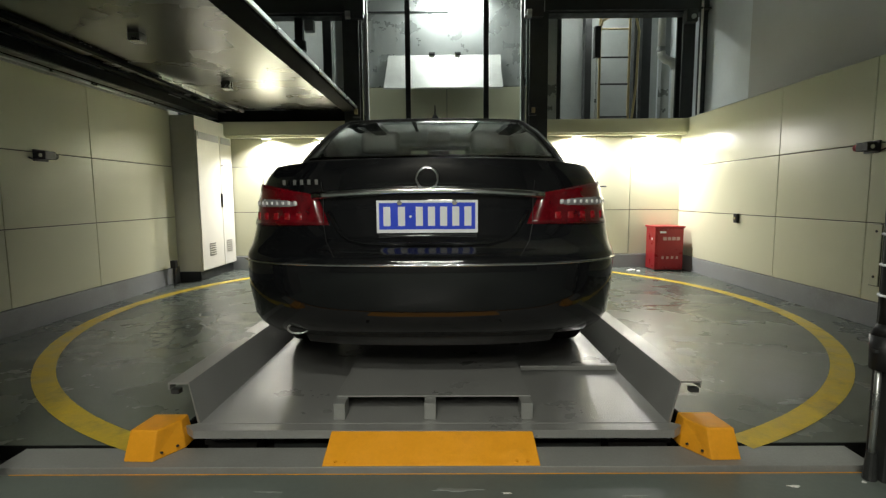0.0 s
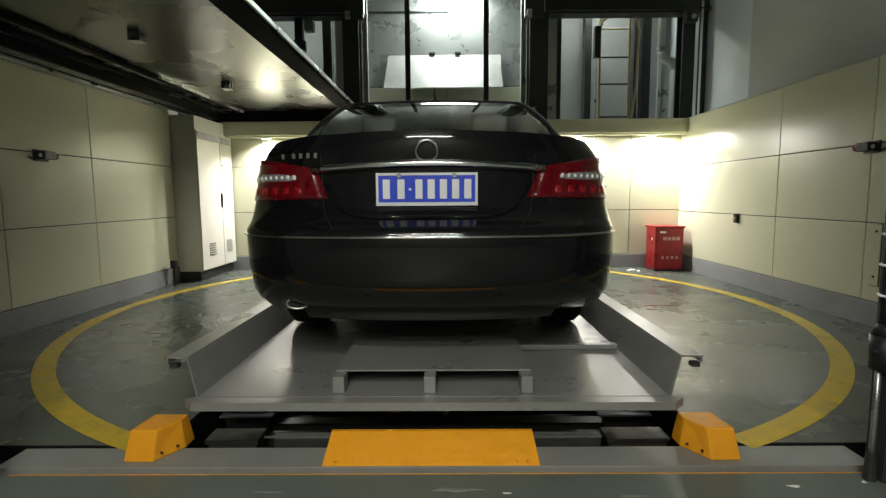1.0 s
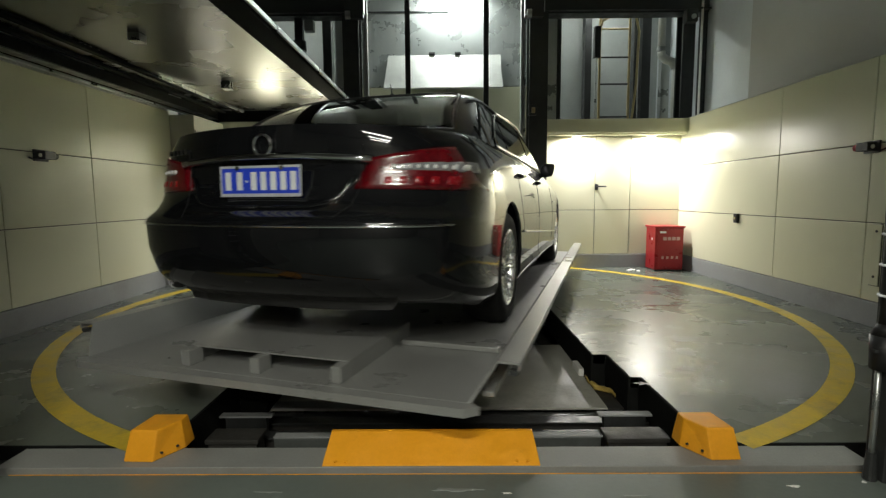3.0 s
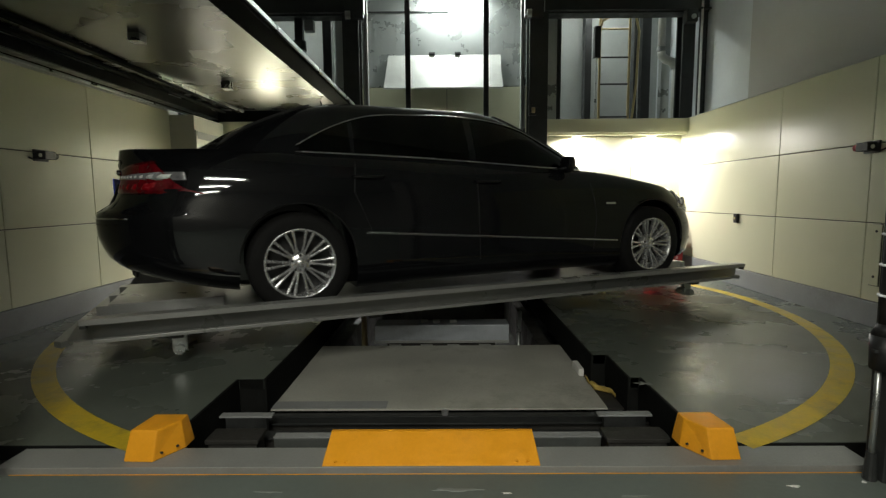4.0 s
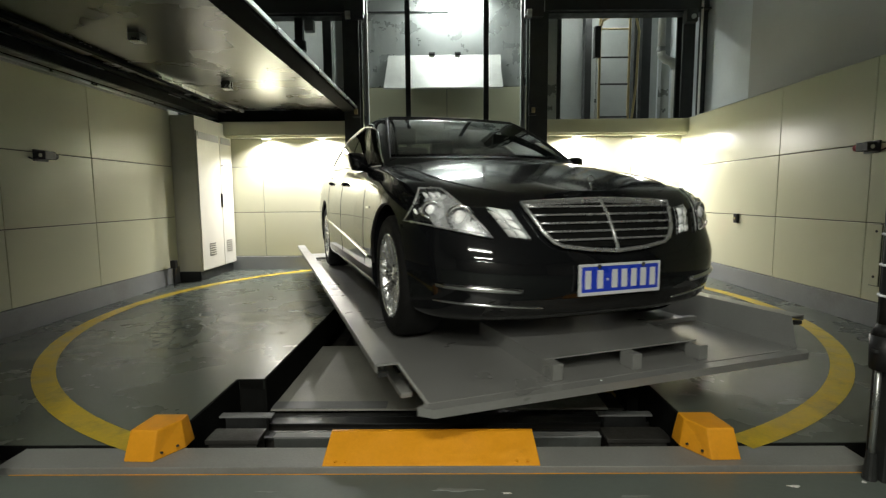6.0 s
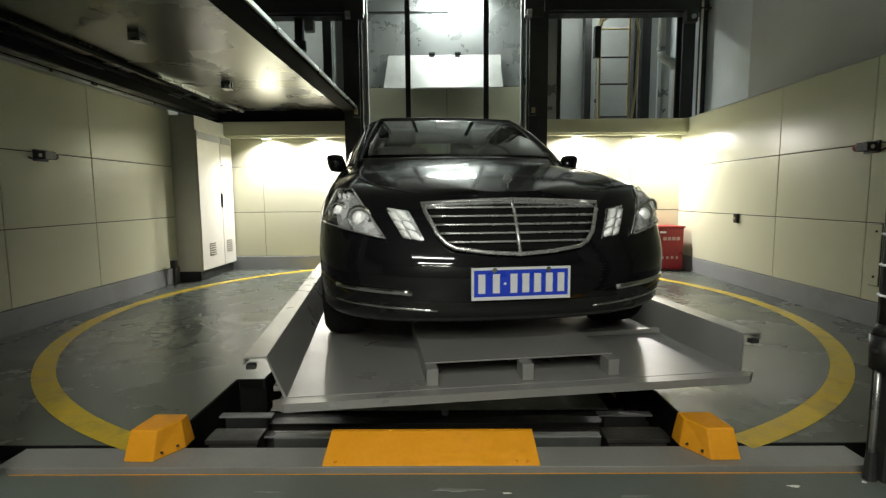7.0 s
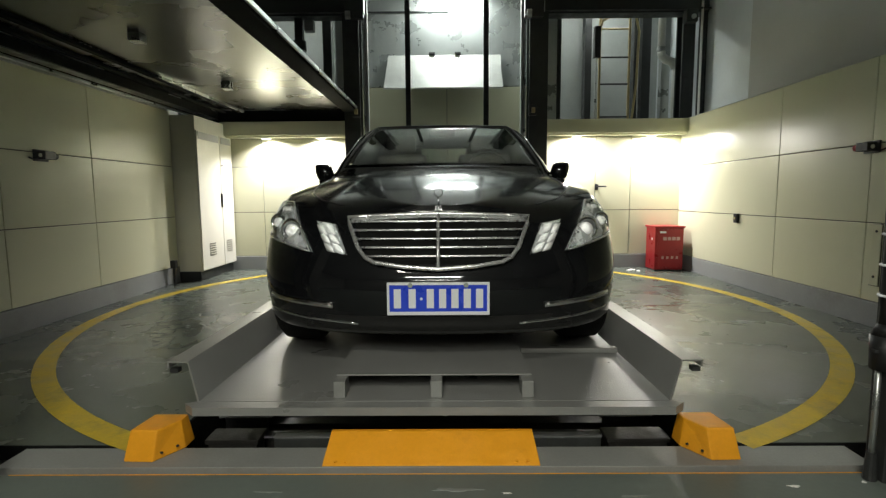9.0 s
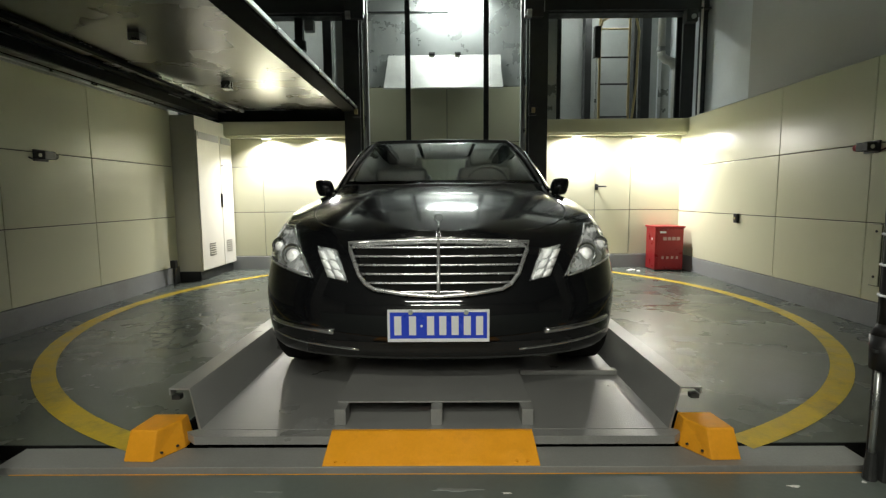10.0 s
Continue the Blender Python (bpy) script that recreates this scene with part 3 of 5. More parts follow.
def build_cabin():
    bm = bmesh.new()
    edge = math.asin(0.845 ** (CN / 2)) / math.pi          # the screens' side edges
    params = sorted(outline_params() + [edge, 1 - edge])
    n = len(params)
    levels = [0, 0.08, 0.16, 0.25, 0.34, 0.42, 0.5, 0.62, 0.75, 0.83, 0.9, 0.945, 1.0]
    rings = []
    for v in levels:
        right = [cab_point(s, v) for s in params]
        rings.append([bm.verts.new(p) for p in right] + [bm.verts.new((-p.x, p.y, p.z)) for p in reversed(right[1:-1])])
    m = len(rings[0])
    for lv, (a, b) in enumerate(zip(rings, rings[1:])):
        for i in range(m):
            k = (i + 1) % m
            s0, s1 = (params[min(q, m - q)] for q in (i, k))
            front = min(s0, s1) > 1 - edge - 1e-6 and 0.1 < levels[lv] < 0.94
            rear = max(s0, s1) < edge + 1e-6 and 0.3 < levels[lv] < 0.94
            if not (front or rear):
                bm.faces.new((a[i], a[k], b[k], b[i]))
    ring = rings[-1]
    mid, half = (cab_front(1) - cab_rear(1)) / 2, (cab_front(1) + cab_rear(1)) / 2
    rows = [[ring[0]]]
    for i in range(1, n - 1):
        r, lft = ring[i], ring[m - i]
        e = max(0.0, 1 - abs((r.co.y - mid) / half) ** 2.4)
        row = [lft]
        for k in range(1, 12):
            f = -1 + 2 * k / 12
            row.append(bm.verts.new((r.co.x * f, r.co.y, r.co.z + 0.05 * e * (1 - abs(f) ** 2.4))))
        rows.append(row + [r])
    rows.append([ring[n - 1]])
    for a, b in zip(rows, rows[1:]):
        if len(a) == 1 or len(b) == 1:
            one, many = (a[0], b) if len(a) == 1 else (b[0], a)
            for k in range(len(many) - 1):
                bm.faces.new((one, many[k], many[k + 1]))
        else:
            for k in range(len(a) - 1):
                bm.faces.new((a[k], a[k + 1], b[k + 1], b[k]))
    bmesh.ops.recalc_face_normals(bm, faces=bm.faces)
    return bm


def patch(corners, where, out, n=8, thick=0.01):
    """A slightly domed plate on a curved surface, from four corners (a, z), where(a, z) gives the place."""
    (a0, b0), (a1, b1), (a2, b2), (a3, b3) = corners
    rows = []
    for j in range(n + 1):
        v = j / n
        row = []
        for i in range(n + 1):
            u = i / n
            a = (1 - v) * ((1 - u) * a0 + u * a1) + v * ((1 - u) * a3 + u * a2)
            b = (1 - v) * ((1 - u) * b0 + u * b1) + v * ((1 - u) * b3 + u * b2)
            p = Vector(where(a, b))
            dome = 16 * u * (1 - u) * v * (1 - v)
            row.append(p + Vector(out) * (0.3 + 0.7 * min(1, dome * 2)))
        rows.append(row)
    bm = add_grid(bmesh.new(), rows)
    bmesh.ops.recalc_face_normals(bm, faces=bm.faces)
    mean = sum((f.normal for f in bm.faces), Vector())
    if mean.dot(Vector(out)) < 0:
        bmesh.ops.reverse_faces(bm, faces=bm.faces)
    ret = bmesh.ops.extrude_face_region(bm, geom=list(bm.faces))
    bmesh.ops.translate(bm, vec=-Vector(out).normalized() * thick, verts=[g for g in ret["geom"] if isinstance(g, bmesh.types.BMVert)])
    bmesh.ops.recalc_face_normals(bm, faces=bm.faces)
    return bm


def nose(x, z):
    return (x, body_y(x, z, True), z)


def tail(x, z):
    return (x, body_y(x, z, False), z)


def flank(sgn):
    return lambda y, z: (sgn * body_x(y, z), y, z)


def build_wheel(parent, x, y, side):
    w = new("wheel")
    w.parent = parent
    w.location = (x, y, 0.334)
    w.rotation_euler = (0, 0, 0 if side > 0 else math.pi)
    # tyre: turned profile about the axle (x outwards)
    prof = [(-0.118, 0.225), (-0.122, 0.26), (-0.118, 0.305), (-0.095, 0.329), (-0.05, 0.334), (0.05, 0.334), (0.095, 0.329), (0.118, 0.305), (0.122, 0.26), (0.112, 0.224)]

    def turned(profile, seg=48):
        bm = bmesh.new()
        rows = [[(a, r * math.cos(2 * math.pi * k / seg), r * math.sin(2 * math.pi * k / seg)) for k in range(seg + 1)] for a, r in profile]
        add_grid(bm, rows)
        bmesh.ops.remove_doubles(bm, verts=bm.verts, dist=1e-5)
        bmesh.ops.recalc_face_normals(bm, faces=bm.faces)
        return bm
    part("tyre", turned(prof), M_RUBBER, w, smooth=True)
    part("rim", turned([(-0.10, 0.218), (0.07, 0.207), (0.105, 0.214), (0.118, 0.222), (0.117, 0.229), (0.112, 0.231)]), M_ALLOY, w, "polished alloy rim", smooth=True)
    bm = turned([(-0.02, 0.215), (-0.02, 0.05), (-0.02, 0.001)])
    part("brake_disc", bm, M_TRIM, w, "dark brake disc behind the spokes")
    for k in range(10):
        bm = bmesh.new()
        for off in (-0.115, 0.115):
            a = 2 * math.pi * k / 10 + off
            a0 = 2 * math.pi * k / 10 + off * 0.75
            rows = []
            for t, hw, dx in ((0.055, 0.0085, 0.080), (0.13, 0.0080, 0.098), (0.216, 0.0105, 0.112)):
                aa = a0 + (a - a0) * (t / 0.222)
                c = Vector((0, math.cos(aa), math.sin(aa)))
                tt = Vector((0, -math.sin(aa), math.cos(aa)))
                rows.append([Vector((dx - 0.03, 0, 0)) + c * t - tt * hw, Vector((dx - 0.004, 0, 0)) + c * t - tt * hw * 0.9, Vector((dx, 0, 0)) + c * t,
                             Vector((dx - 0.004, 0, 0)) + c * t + tt * hw * 0.9, Vector((dx - 0.03, 0, 0)) + c * t + tt * hw])
            add_grid(bm, rows)
        part("spoke", bm, M_ALLOY, w)
    bm = turned([(0.02, 0.07), (0.075, 0.068), (0.085, 0.055), (0.082, 0.036), (0.09, 0.032), (0.094, 0.0)], 24)
    part("hub_cap", bm, M_ALLOY, w, smooth=True)
    for k in range(5):
        a = 2 * math.pi * k / 5 + 0.3
        part("wheel_bolt", cyl((0.07, 0.053 * math.cos(a), 0.053 * math.sin(a)), (0.09, 0.053 * math.cos(a), 0.053 * math.sin(a)), 0.008, 8), M_TRIM, w)
    return w


def number_plate(parent, y, z, out):
    """Blue plate in a bright frame; its writing as plain white bars."""
    p = part("number_plate", box(-0.214, 0.214, y - 0.004, y + 0.004, z - 0.066, z + 0.066, bevel=0.002), M_PLATE_BLUE, parent, "blue plate with plain white bars")
    fr = bmesh.new()
    for a, b, c, d in ((-0.221, 0.221, 0.060, 0.071), (-0.221, 0.221, -0.071, -0.056), (-0.221, -0.210, -0.056, 0.060), (0.210, 0.221, -0.056, 0.060)):
        add_box(fr, a, b, y - 0.007, y + out * 0.007, z + c, z + d, bevel=0.002)
    part("plate_frame", fr, M_PLATE_WHITE, p)
    yy = y + out * 0.004
    part("plate_dot", cyl((0.073 * out, yy, z), (0.073 * out, yy + out * 0.002, z), 0.006, 10), M_PLATE_WHITE, p)
    for x in (-0.176, -0.112, -0.034, 0.019, 0.072, 0.125, 0.178):
        x *= -out
        part("plate_bar", box(x - 0.0155, x + 0.0155, yy, yy + out * 0.002, z - 0.041, z + 0.043, bevel=0.0006), M_PLATE_WHITE, p)
    for x in (-0.12, 0.12):
        part("plate_screw", cyl((x, yy, z + 0.06), (x, yy + out * 0.006, z + 0.06), 0.011, 12), M_CHROME, p)
    if out < 0:
        p.matrix_basis = pose(0, 0, 0.036) @ Matrix.Diagonal((0.955, 1, 0.955, 1))
    return p


def build_car():
    car = thing("car", "glossy black saloon car with chrome trim standing on the pallet", "car")
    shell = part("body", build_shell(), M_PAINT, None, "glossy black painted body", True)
    # wheel arches
    cut = bmesh.new()
    for wy in (-1.364, 1.656):
        for s in (-1, 1):
            add_cyl(cut, (s * 0.60, wy, 0.36), (s * 1.1, wy, 0.36), 0.372, 56)
            add_box(cut, s * 0.60, s * 1.1, wy - 0.372, wy + 0.372, 0.0, 0.36)
    cutter = part("cutter", cut, M_TRIM)
    cutter.data.materials.clear()
    boxm = shell.modifiers.new("arches", "BOOLEAN")
    boxm.object, boxm.operation, boxm.solver, boxm.use_self = cutter, "DIFFERENCE", "EXACT", True
    bpy.context.view_layer.update()
    me = bpy.data.meshes.new_from_object(shell.evaluated_get(bpy.context.evaluated_depsgraph_get()))
    shell.modifiers.clear()
    shell.data = me
    bpy.data.objects.remove(cutter)
    me.shade_smooth()
    me.set_sharp_from_angle(angle=radians(50))
    shell.parent = car
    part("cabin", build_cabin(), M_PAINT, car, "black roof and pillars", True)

    for wy in (-1.364, 1.656):
        for s in (-1, 1):
            build_wheel(car, s * 0.782, wy, s)
            arch = [(s * (body_x(wy + 0.372 * math.cos(a), 0.36 + 0.372 * math.sin(a)) - 0.012), wy + 0.372 * math.cos(a), 0.36 + 0.372 * math.sin(a)) for a in np.linspace(0.0, math.pi, 28)]
            part("arch_lip", tube(arch, 0.009), M_TRIM, car)

    # windows
    def screen(front):
        """Evenly curved glass in the cabin's opening, and the line of its edge."""
        zb, zt = (1.018, 1.402) if front else (1.105, 1.402)
        zs = np.linspace(zb, zt, 12)
        half = [cab_wide((z - CZ0) / (CZ1 - CZ0)) * 0.862 for z in zs]
        mid = np.polyval(np.polyfit(zs, [cab_y(0, z, front) for z in zs], 2), zs)
        side = np.polyval(np.polyfit(zs, [cab_y(w, z, front) for z, w in zip(zs, half)], 2), zs)
        out = 0.009 if front else -0.009
        rows = [[Vector((w * k / 10, m - (m - e) * (k / 10) ** 2 + out, z + 0.007)) for k in range(-10, 11)] for z, w, m, e in zip(zs, half, mid, side)]
        edge = [r[0] for r in rows] + rows[-1][1:] + [r[-1] for r in rows[-2::-1]] + rows[0][-2:0:-1]
        return add_grid(bmesh.new(), rows, Vector((0, -0.003 if front else 0.003, -0.003))), edge
    for front, nm in ((True, "windscreen"), (False, "rear_window")):
        pane, edge = screen(front)
        pane = part(nm, pane, M_SCREEN, car, "faintly tinted curved glass", True)
        pane.visible_shadow = False
        part("rubber_seal", tube([p - Vector((0, 0.004 if front else -0.004, 0.004)) for p in edge], 0.011, 8, True), M_TRIM, pane, "black rubber seal", True)
    for sx in (-0.37, 0.37):
        for y, z in ((-0.02, 1.10), (-1.12, 1.09)):
            bm = bmesh.new()
            add_box(bm, sx - 0.23, sx + 0.23, y - 0.06, y + 0.06, z - 0.20, z + 0.10, bevel=0.04)
            seat = part("seat_back", bm, M_LEATHER, car, "dark seat back inside the car", True)
            part("headrest", box(sx - 0.13, sx + 0.13, y - 0.045, y + 0.045, z + 0.12, z + 0.27, bevel=0.035), M_LEATHER, seat, "", True)
    part("dashboard", box(-0.68, 0.68, 0.55, 0.95, 0.93, 1.055, bevel=0.04), M_LEATHER, car, "", True)
    part("steering_wheel", tube([(0.37 * -1 + 0.18 * math.cos(a), 0.42 - 0.05 * math.sin(a), 1.03 + 0.16 * math.sin(a)) for a in np.linspace(0, 2 * math.pi, 28, endpoint=False)], 0.014, 8, True), M_LEATHER, car, "", True)
    part("rear_view_mirror", box(-0.11, 0.11, 0.33, 0.36, 1.315, 1.37, bevel=0.012), M_TRIM, car)
    top = smooth_table([-1.36, -1.15, -0.9, -0.5, -0.1, 0.2, 0.4, 0.65, 0.95], [1.10, 1.22, 1.315, 1.355, 1.36, 1.33, 1.285, 1.165, 0.99])

    def sill_z(y):
        return z_top(y) + 0.018
    for s in (-1, 1):
        for y0, y1 in ((-1.34, -1.0), (-0.97, -0.10), (-0.04, 0.93)):
            rows = []
            for i in range(13):
                y = y0 + (y1 - y0) * i / 12
                a, b = sill_z(y), max(sill_z(y) + 0.004, top(y))
                rows.append([Vector((s * (cab_x(y, a + (b - a) * k / 6) + 0.006), y, a + (b - a) * k / 6)) for k in range(7)])
            bm = add_grid(bmesh.new(), rows)
            bmesh.ops.recalc_face_normals(bm, faces=bm.faces)
            part("side_window", bm, M_GLASS, car, "dark tinted side window", True)
        line = [(s * (cab_x(y, sill_z(y)) + 0.010), y, sill_z(y) - 0.004) for y in np.linspace(-1.36, 0.95, 40)]
        part("belt_trim", tube(line, 0.007), M_CHROME, car, "thin chrome strip", True)
        line = [(s * (cab_x(y, top(y)) + 0.010), y, top(y) + 0.004) for y in np.linspace(-1.36, 0.95, 44)]
        part("window_trim", tube(line, 0.005), M_CHROME, car, "thin chrome strip", True)
        line = [(s * (body_x(y, 0.522 - 0.064 * (y + 0.9)) + 0.004), y, 0.522 - 0.064 * (y + 0.9)) for y in np.linspace(-0.93, 1.24, 30)]
        part("side_trim", tube(line, 0.009), M_CHROME, car, "thin chrome strip", True)
        for y in (-0.90, 0.02):
            z = 0.90 - 0.03 * (y + 0.9)
            hx = s * (body_x(y, z) + 0.022)
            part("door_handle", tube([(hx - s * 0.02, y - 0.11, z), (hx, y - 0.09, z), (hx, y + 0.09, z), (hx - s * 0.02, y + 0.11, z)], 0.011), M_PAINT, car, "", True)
        fx = body_x(1.17, 0.70)
        part("wing_badge", box(s * (fx - 0.002), s * (fx + 0.005), 1.12, 1.22, 0.693, 0.706), M_CHROME, car, "small chrome badge bar")
        # seams of the doors
        for pts in ([(0.98, 0.86), (1.02, 0.6), (1.0, 0.25)], [(-0.07, 0.97), (-0.07, 0.6), (-0.05, 0.22)], [(-0.98, 1.0), (-1.0, 0.8), (-0.85, 0.45)]):
            line = []
            for (ya, za), (yb, zb) in zip(pts, pts[1:]):
                line += [(s * (body_x(ya + (yb - ya) * k / 5, za + (zb - za) * k / 5) - 0.001), ya + (yb - ya) * k / 5, za + (zb - za) * k / 5) for k in range(5)]
            part("door_seam", tube(line, 0.003, 6), M_TRIM, car)
        # mirror
        bm = bmesh.new()
        bmesh.ops.create_uvsphere(bm, u_segments=20, v_segments=12, radius=1, matrix=Matrix.Translation((s * 0.892, 0.73, 1.012)) @ Matrix.Diagonal((0.066, 0.065, 0.066, 1)))
        for v in bm.verts:
            d = v.co - Vector((s * 0.892, 0.73, 1.012))
            k = max(abs(d.x) / 0.066, abs(d.z) / 0.066, abs(d.y) / 0.065)
            f = 1 + 0.55 * (1 / max(k, 0.6) - 1)
            v.co = Vector((s * 0.892, 0.73, 1.012)) + Vector((d.x * f + s * 0.25 * d.z, d.y, d.z * f))
        for v in bm.verts:
            if v.co.y < 0.71:
                v.co.y = 0.71 + (v.co.y - 0.71) * 0.15
        add_tube(bm, [(s * 0.80, 0.73, 0.95), (s * 0.83, 0.73, 0.96), (s * 0.88, 0.73, 0.985)], 0.02)
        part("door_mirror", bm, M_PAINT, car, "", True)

        # headlamps: a large outer one and a small inner one
        hl = [(s * 0.575, 0.578), (s * 0.878, 0.645), (s * 0.800, 0.802), (s * 0.722, 0.800)]
        side = Vector((s * 0.5, 1, 0.25))
        h = part("headlamp", patch(hl, nose, side * 0.006, 12), M_LAMPCASE, car, "clear headlamp with a round projector", True)
        rim = [Vector(nose(*q)) + side * 0.016 for q in [Vector(hl[a]).lerp(Vector(hl[(a + 1) % 4]), k / 8) for a in range(4) for k in range(8)]]
        part("lamp_rim", tube(rim, 0.005, 6, True), M_SATIN, h, "bright rim", True)
        for cx, cz, r in ((0.690, 0.668, 0.050), (0.790, 0.700, 0.038)):
            c = Vector(nose(s * cx, cz)) + side * 0.010
            ringp = [c + Vector((r * math.cos(a), 0.004 - s * 0.45 * r * math.cos(a), r * math.sin(a))) for a in np.linspace(0, 2 * math.pi, 24, endpoint=False)]
            part("projector_ring", tube(ringp, 0.008, 8, True), M_CHROME, h, "", True)
            bm = bmesh.new()
            bmesh.ops.create_uvsphere(bm, u_segments=18, v_segments=10, radius=r * 0.62, matrix=Matrix.Translation(c) @ Matrix.Diagonal((1, 0.5, 1, 1)))
            part("projector", bm, M_REFLECTOR, h, "", True)
        for cells, z0, z1 in ((((0.735, 0.752), (0.758, 0.775), (0.781, 0.797)), 0.752, 0.782), (((0.812, 0.828), (0.832, 0.848)), 0.668, 0.712)):
            for xa, xb in cells:
                part("reflector_cell", patch([(s * xa, z0), (s * xb, z0 + 0.004), (s * xb, z1 + 0.004), (s * xa, z1)], nose, side * 0.014, 3), M_REFLECTOR, h, "", True)
        part("lens_cover", patch(hl, nose, side * 0.028, 12, 0.003), M_LENS, h, "clear lens", True).visible_shadow = False
        hl = [(s * 0.408, 0.566), (s * 0.482, 0.582), (s * 0.572, 0.716), (s * 0.470, 0.700)]
        h = part("inner_headlamp", patch(hl, nose, (0, 0.006, 0)), M_LAMPCASE, car, "clear headlamp with bright reflector", True)
        for za, zb in ((0.577, 0.612), (0.614, 0.652), (0.654, 0.692)):
            for k in (0, 1):
                xa = 0.418 + (za - 0.566) * 0.56 + 0.041 * k
                xb = 0.418 + (zb - 0.566) * 0.56 + 0.041 * k
                part("reflector_cell", patch([(s * xa, za), (s * (xa + 0.039), za + 0.007), (s * (xb + 0.039), zb + 0.007), (s * xb, zb)], nose, (0, 0.016, 0), 3), M_REFLECTOR, h, "", True)
        part("lens_cover", patch(hl, nose, (0, 0.024, 0), 8, 0.003), M_LENS, h, "clear lens", True).visible_shadow = False
        # running light strip and lower lip trim
        part("running_light", tube([nose(s * x, 0.345 + 0.02 * (x - 0.46) / 0.32) for x in np.linspace(0.47, 0.80, 12)], 0.014), M_CHROME, car, "bright running light strip", True)
        part("bumper_trim", tube([nose(s * x, 0.262 + 0.03 * (x - 0.36) / 0.45) for x in np.linspace(0.36, 0.84, 14)], 0.007), M_CHROME, car, "thin chrome strip", True)
        # tail lamps
        tl = [(s * 0.425, 0.80), (s * 0.90, 0.79), (s * 0.80, 0.985), (s * 0.485, 0.93)]
        t = part("tail_lamp", patch(tl, tail, (0, -0.012, 0)), M_REDLENS, car, "red tail lamp with a silver band", True)
        for k in range(5):
            xa = 0.545 + 0.06 * k
            part("lamp_cell", patch([(s * xa, 0.815), (s * (xa + 0.044), 0.813), (s * (xa + 0.044), 0.858), (s * xa, 0.858)], tail, (0, -0.014, 0), 4), M_REDCELL, t, "bright red lamp cell", True)
        bnd = [(s * 0.53, 0.874), (s * 0.876, 0.872), (s * 0.864, 0.922), (s * 0.57, 0.908)]
        part("lamp_band", patch(bnd, tail, (0, -0.016, 0)), M_SILVERLENS, t, "silver lamp band", True)
        for k in range(9):
            xa = 0.575 + 0.0315 * k
            part("lamp_cell", patch([(s * xa, 0.880), (s * (xa + 0.024), 0.881), (s * (xa + 0.024), 0.908), (s * xa, 0.906)], tail, (0, -0.021, 0), 3), M_REFLECTOR, t, "clear lamp cell", True)
        if s < 0:
            tip = part("exhaust_tip", tube([(s * 0.585 + 0.046 * math.cos(a), -2.40 + 0.01 * math.cos(a), 0.338 + 0.025 * math.sin(a)) for a in np.linspace(0, 2 * math.pi, 24, endpoint=False)], 0.004, 8, True), M_STEEL, car, "oval chrome exhaust tip", True)
            part("exhaust_bore", patch([(s * 0.585 - 0.04, 0.318), (s * 0.585 + 0.04, 0.318), (s * 0.585 + 0.04, 0.358), (s * 0.585 - 0.04, 0.358)], lambda a, c: (a, -2.392, c), (0, -0.002, 0), 4), M_TRIM, tip)

    # grille
    g0 = patch([(-0.29, 0.53), (0.29, 0.53), (0.40, 0.735), (-0.40, 0.735)], nose, (0, 0.006, 0), 10)
    grille = part("grille", g0, M_BEAMBLACK, car, "chrome framed grille with dark gaps")
    frame_line = [(-0.416, 0.732), (-0.3, 0.739), (-0.15, 0.744), (0, 0.747), (0.15, 0.744), (0.3, 0.739), (0.416, 0.732), (0.403, 0.70), (0.378, 0.65), (0.355, 0.60), (0.32, 0.56), (0.28, 0.54), (0.15, 0.522), (0, 0.512), (-0.15, 0.522), (-0.28, 0.54), (-0.32, 0.56), (-0.355, 0.60), (-0.378, 0.65), (-0.403, 0.70)]
    part("grille_frame", tube([Vector(nose(x, z)) + Vector((0, 0.026, 0)) for x, z in frame_line], 0.0095, 10, True), M_SATIN, grille, "", True)
    head = [Vector(nose(x, 0.742 - 0.012 * (x / 0.4) ** 2)) + Vector((0, 0.018, 0)) for x in np.linspace(-0.40, 0.40, 21)]
    bm = tube(head, 0.010, 10)
    for v in bm.verts:
        v.co.z = 0.744 + (v.co.z - 0.744) * 1.7
    part("grille_header", bm, M_SATIN, grille, "broad bright bar over the slats", True)
    for k in range(5):
        z = 0.565 + 0.037 * k
        hw = 0.325 + 0.08 * (z - 0.565) / 0.15
        part("slat", tube([Vector(nose(x, z)) + Vector((0, 0.016, 0)) for x in np.linspace(-hw, hw, 13)], 0.0056, 8), M_SATIN, grille, "", True)
    part("centre_bar", tube([Vector(nose(0, z)) + Vector((0, 0.026, 0)) for z in (0.515, 0.6, 0.68, 0.755)], 0.008), M_SATIN, grille, "", True)
    part("air_intake", patch([(-0.62, 0.225), (0.62, 0.225), (0.60, 0.30), (-0.60, 0.30)], nose, (0, 0.004, 0), 10), M_TRIM, car, "dark lower air intake")
    bm = bmesh.new()
    ringpts = [Vector((0.0 + 0.019 * math.cos(a), 2.22, 0.843 + 0.019 * math.sin(a))) for a in np.linspace(0, 2 * math.pi, 24, endpoint=False)]
    add_tube(bm, ringpts, 0.003, 8, True)
    add_cyl(bm, (0, 2.22, 0.78), (0, 2.22, 0.825), 0.005, 10)
    part("bonnet_ornament", bm, M_CHROME, car, "plain chrome ring on a stalk", True)
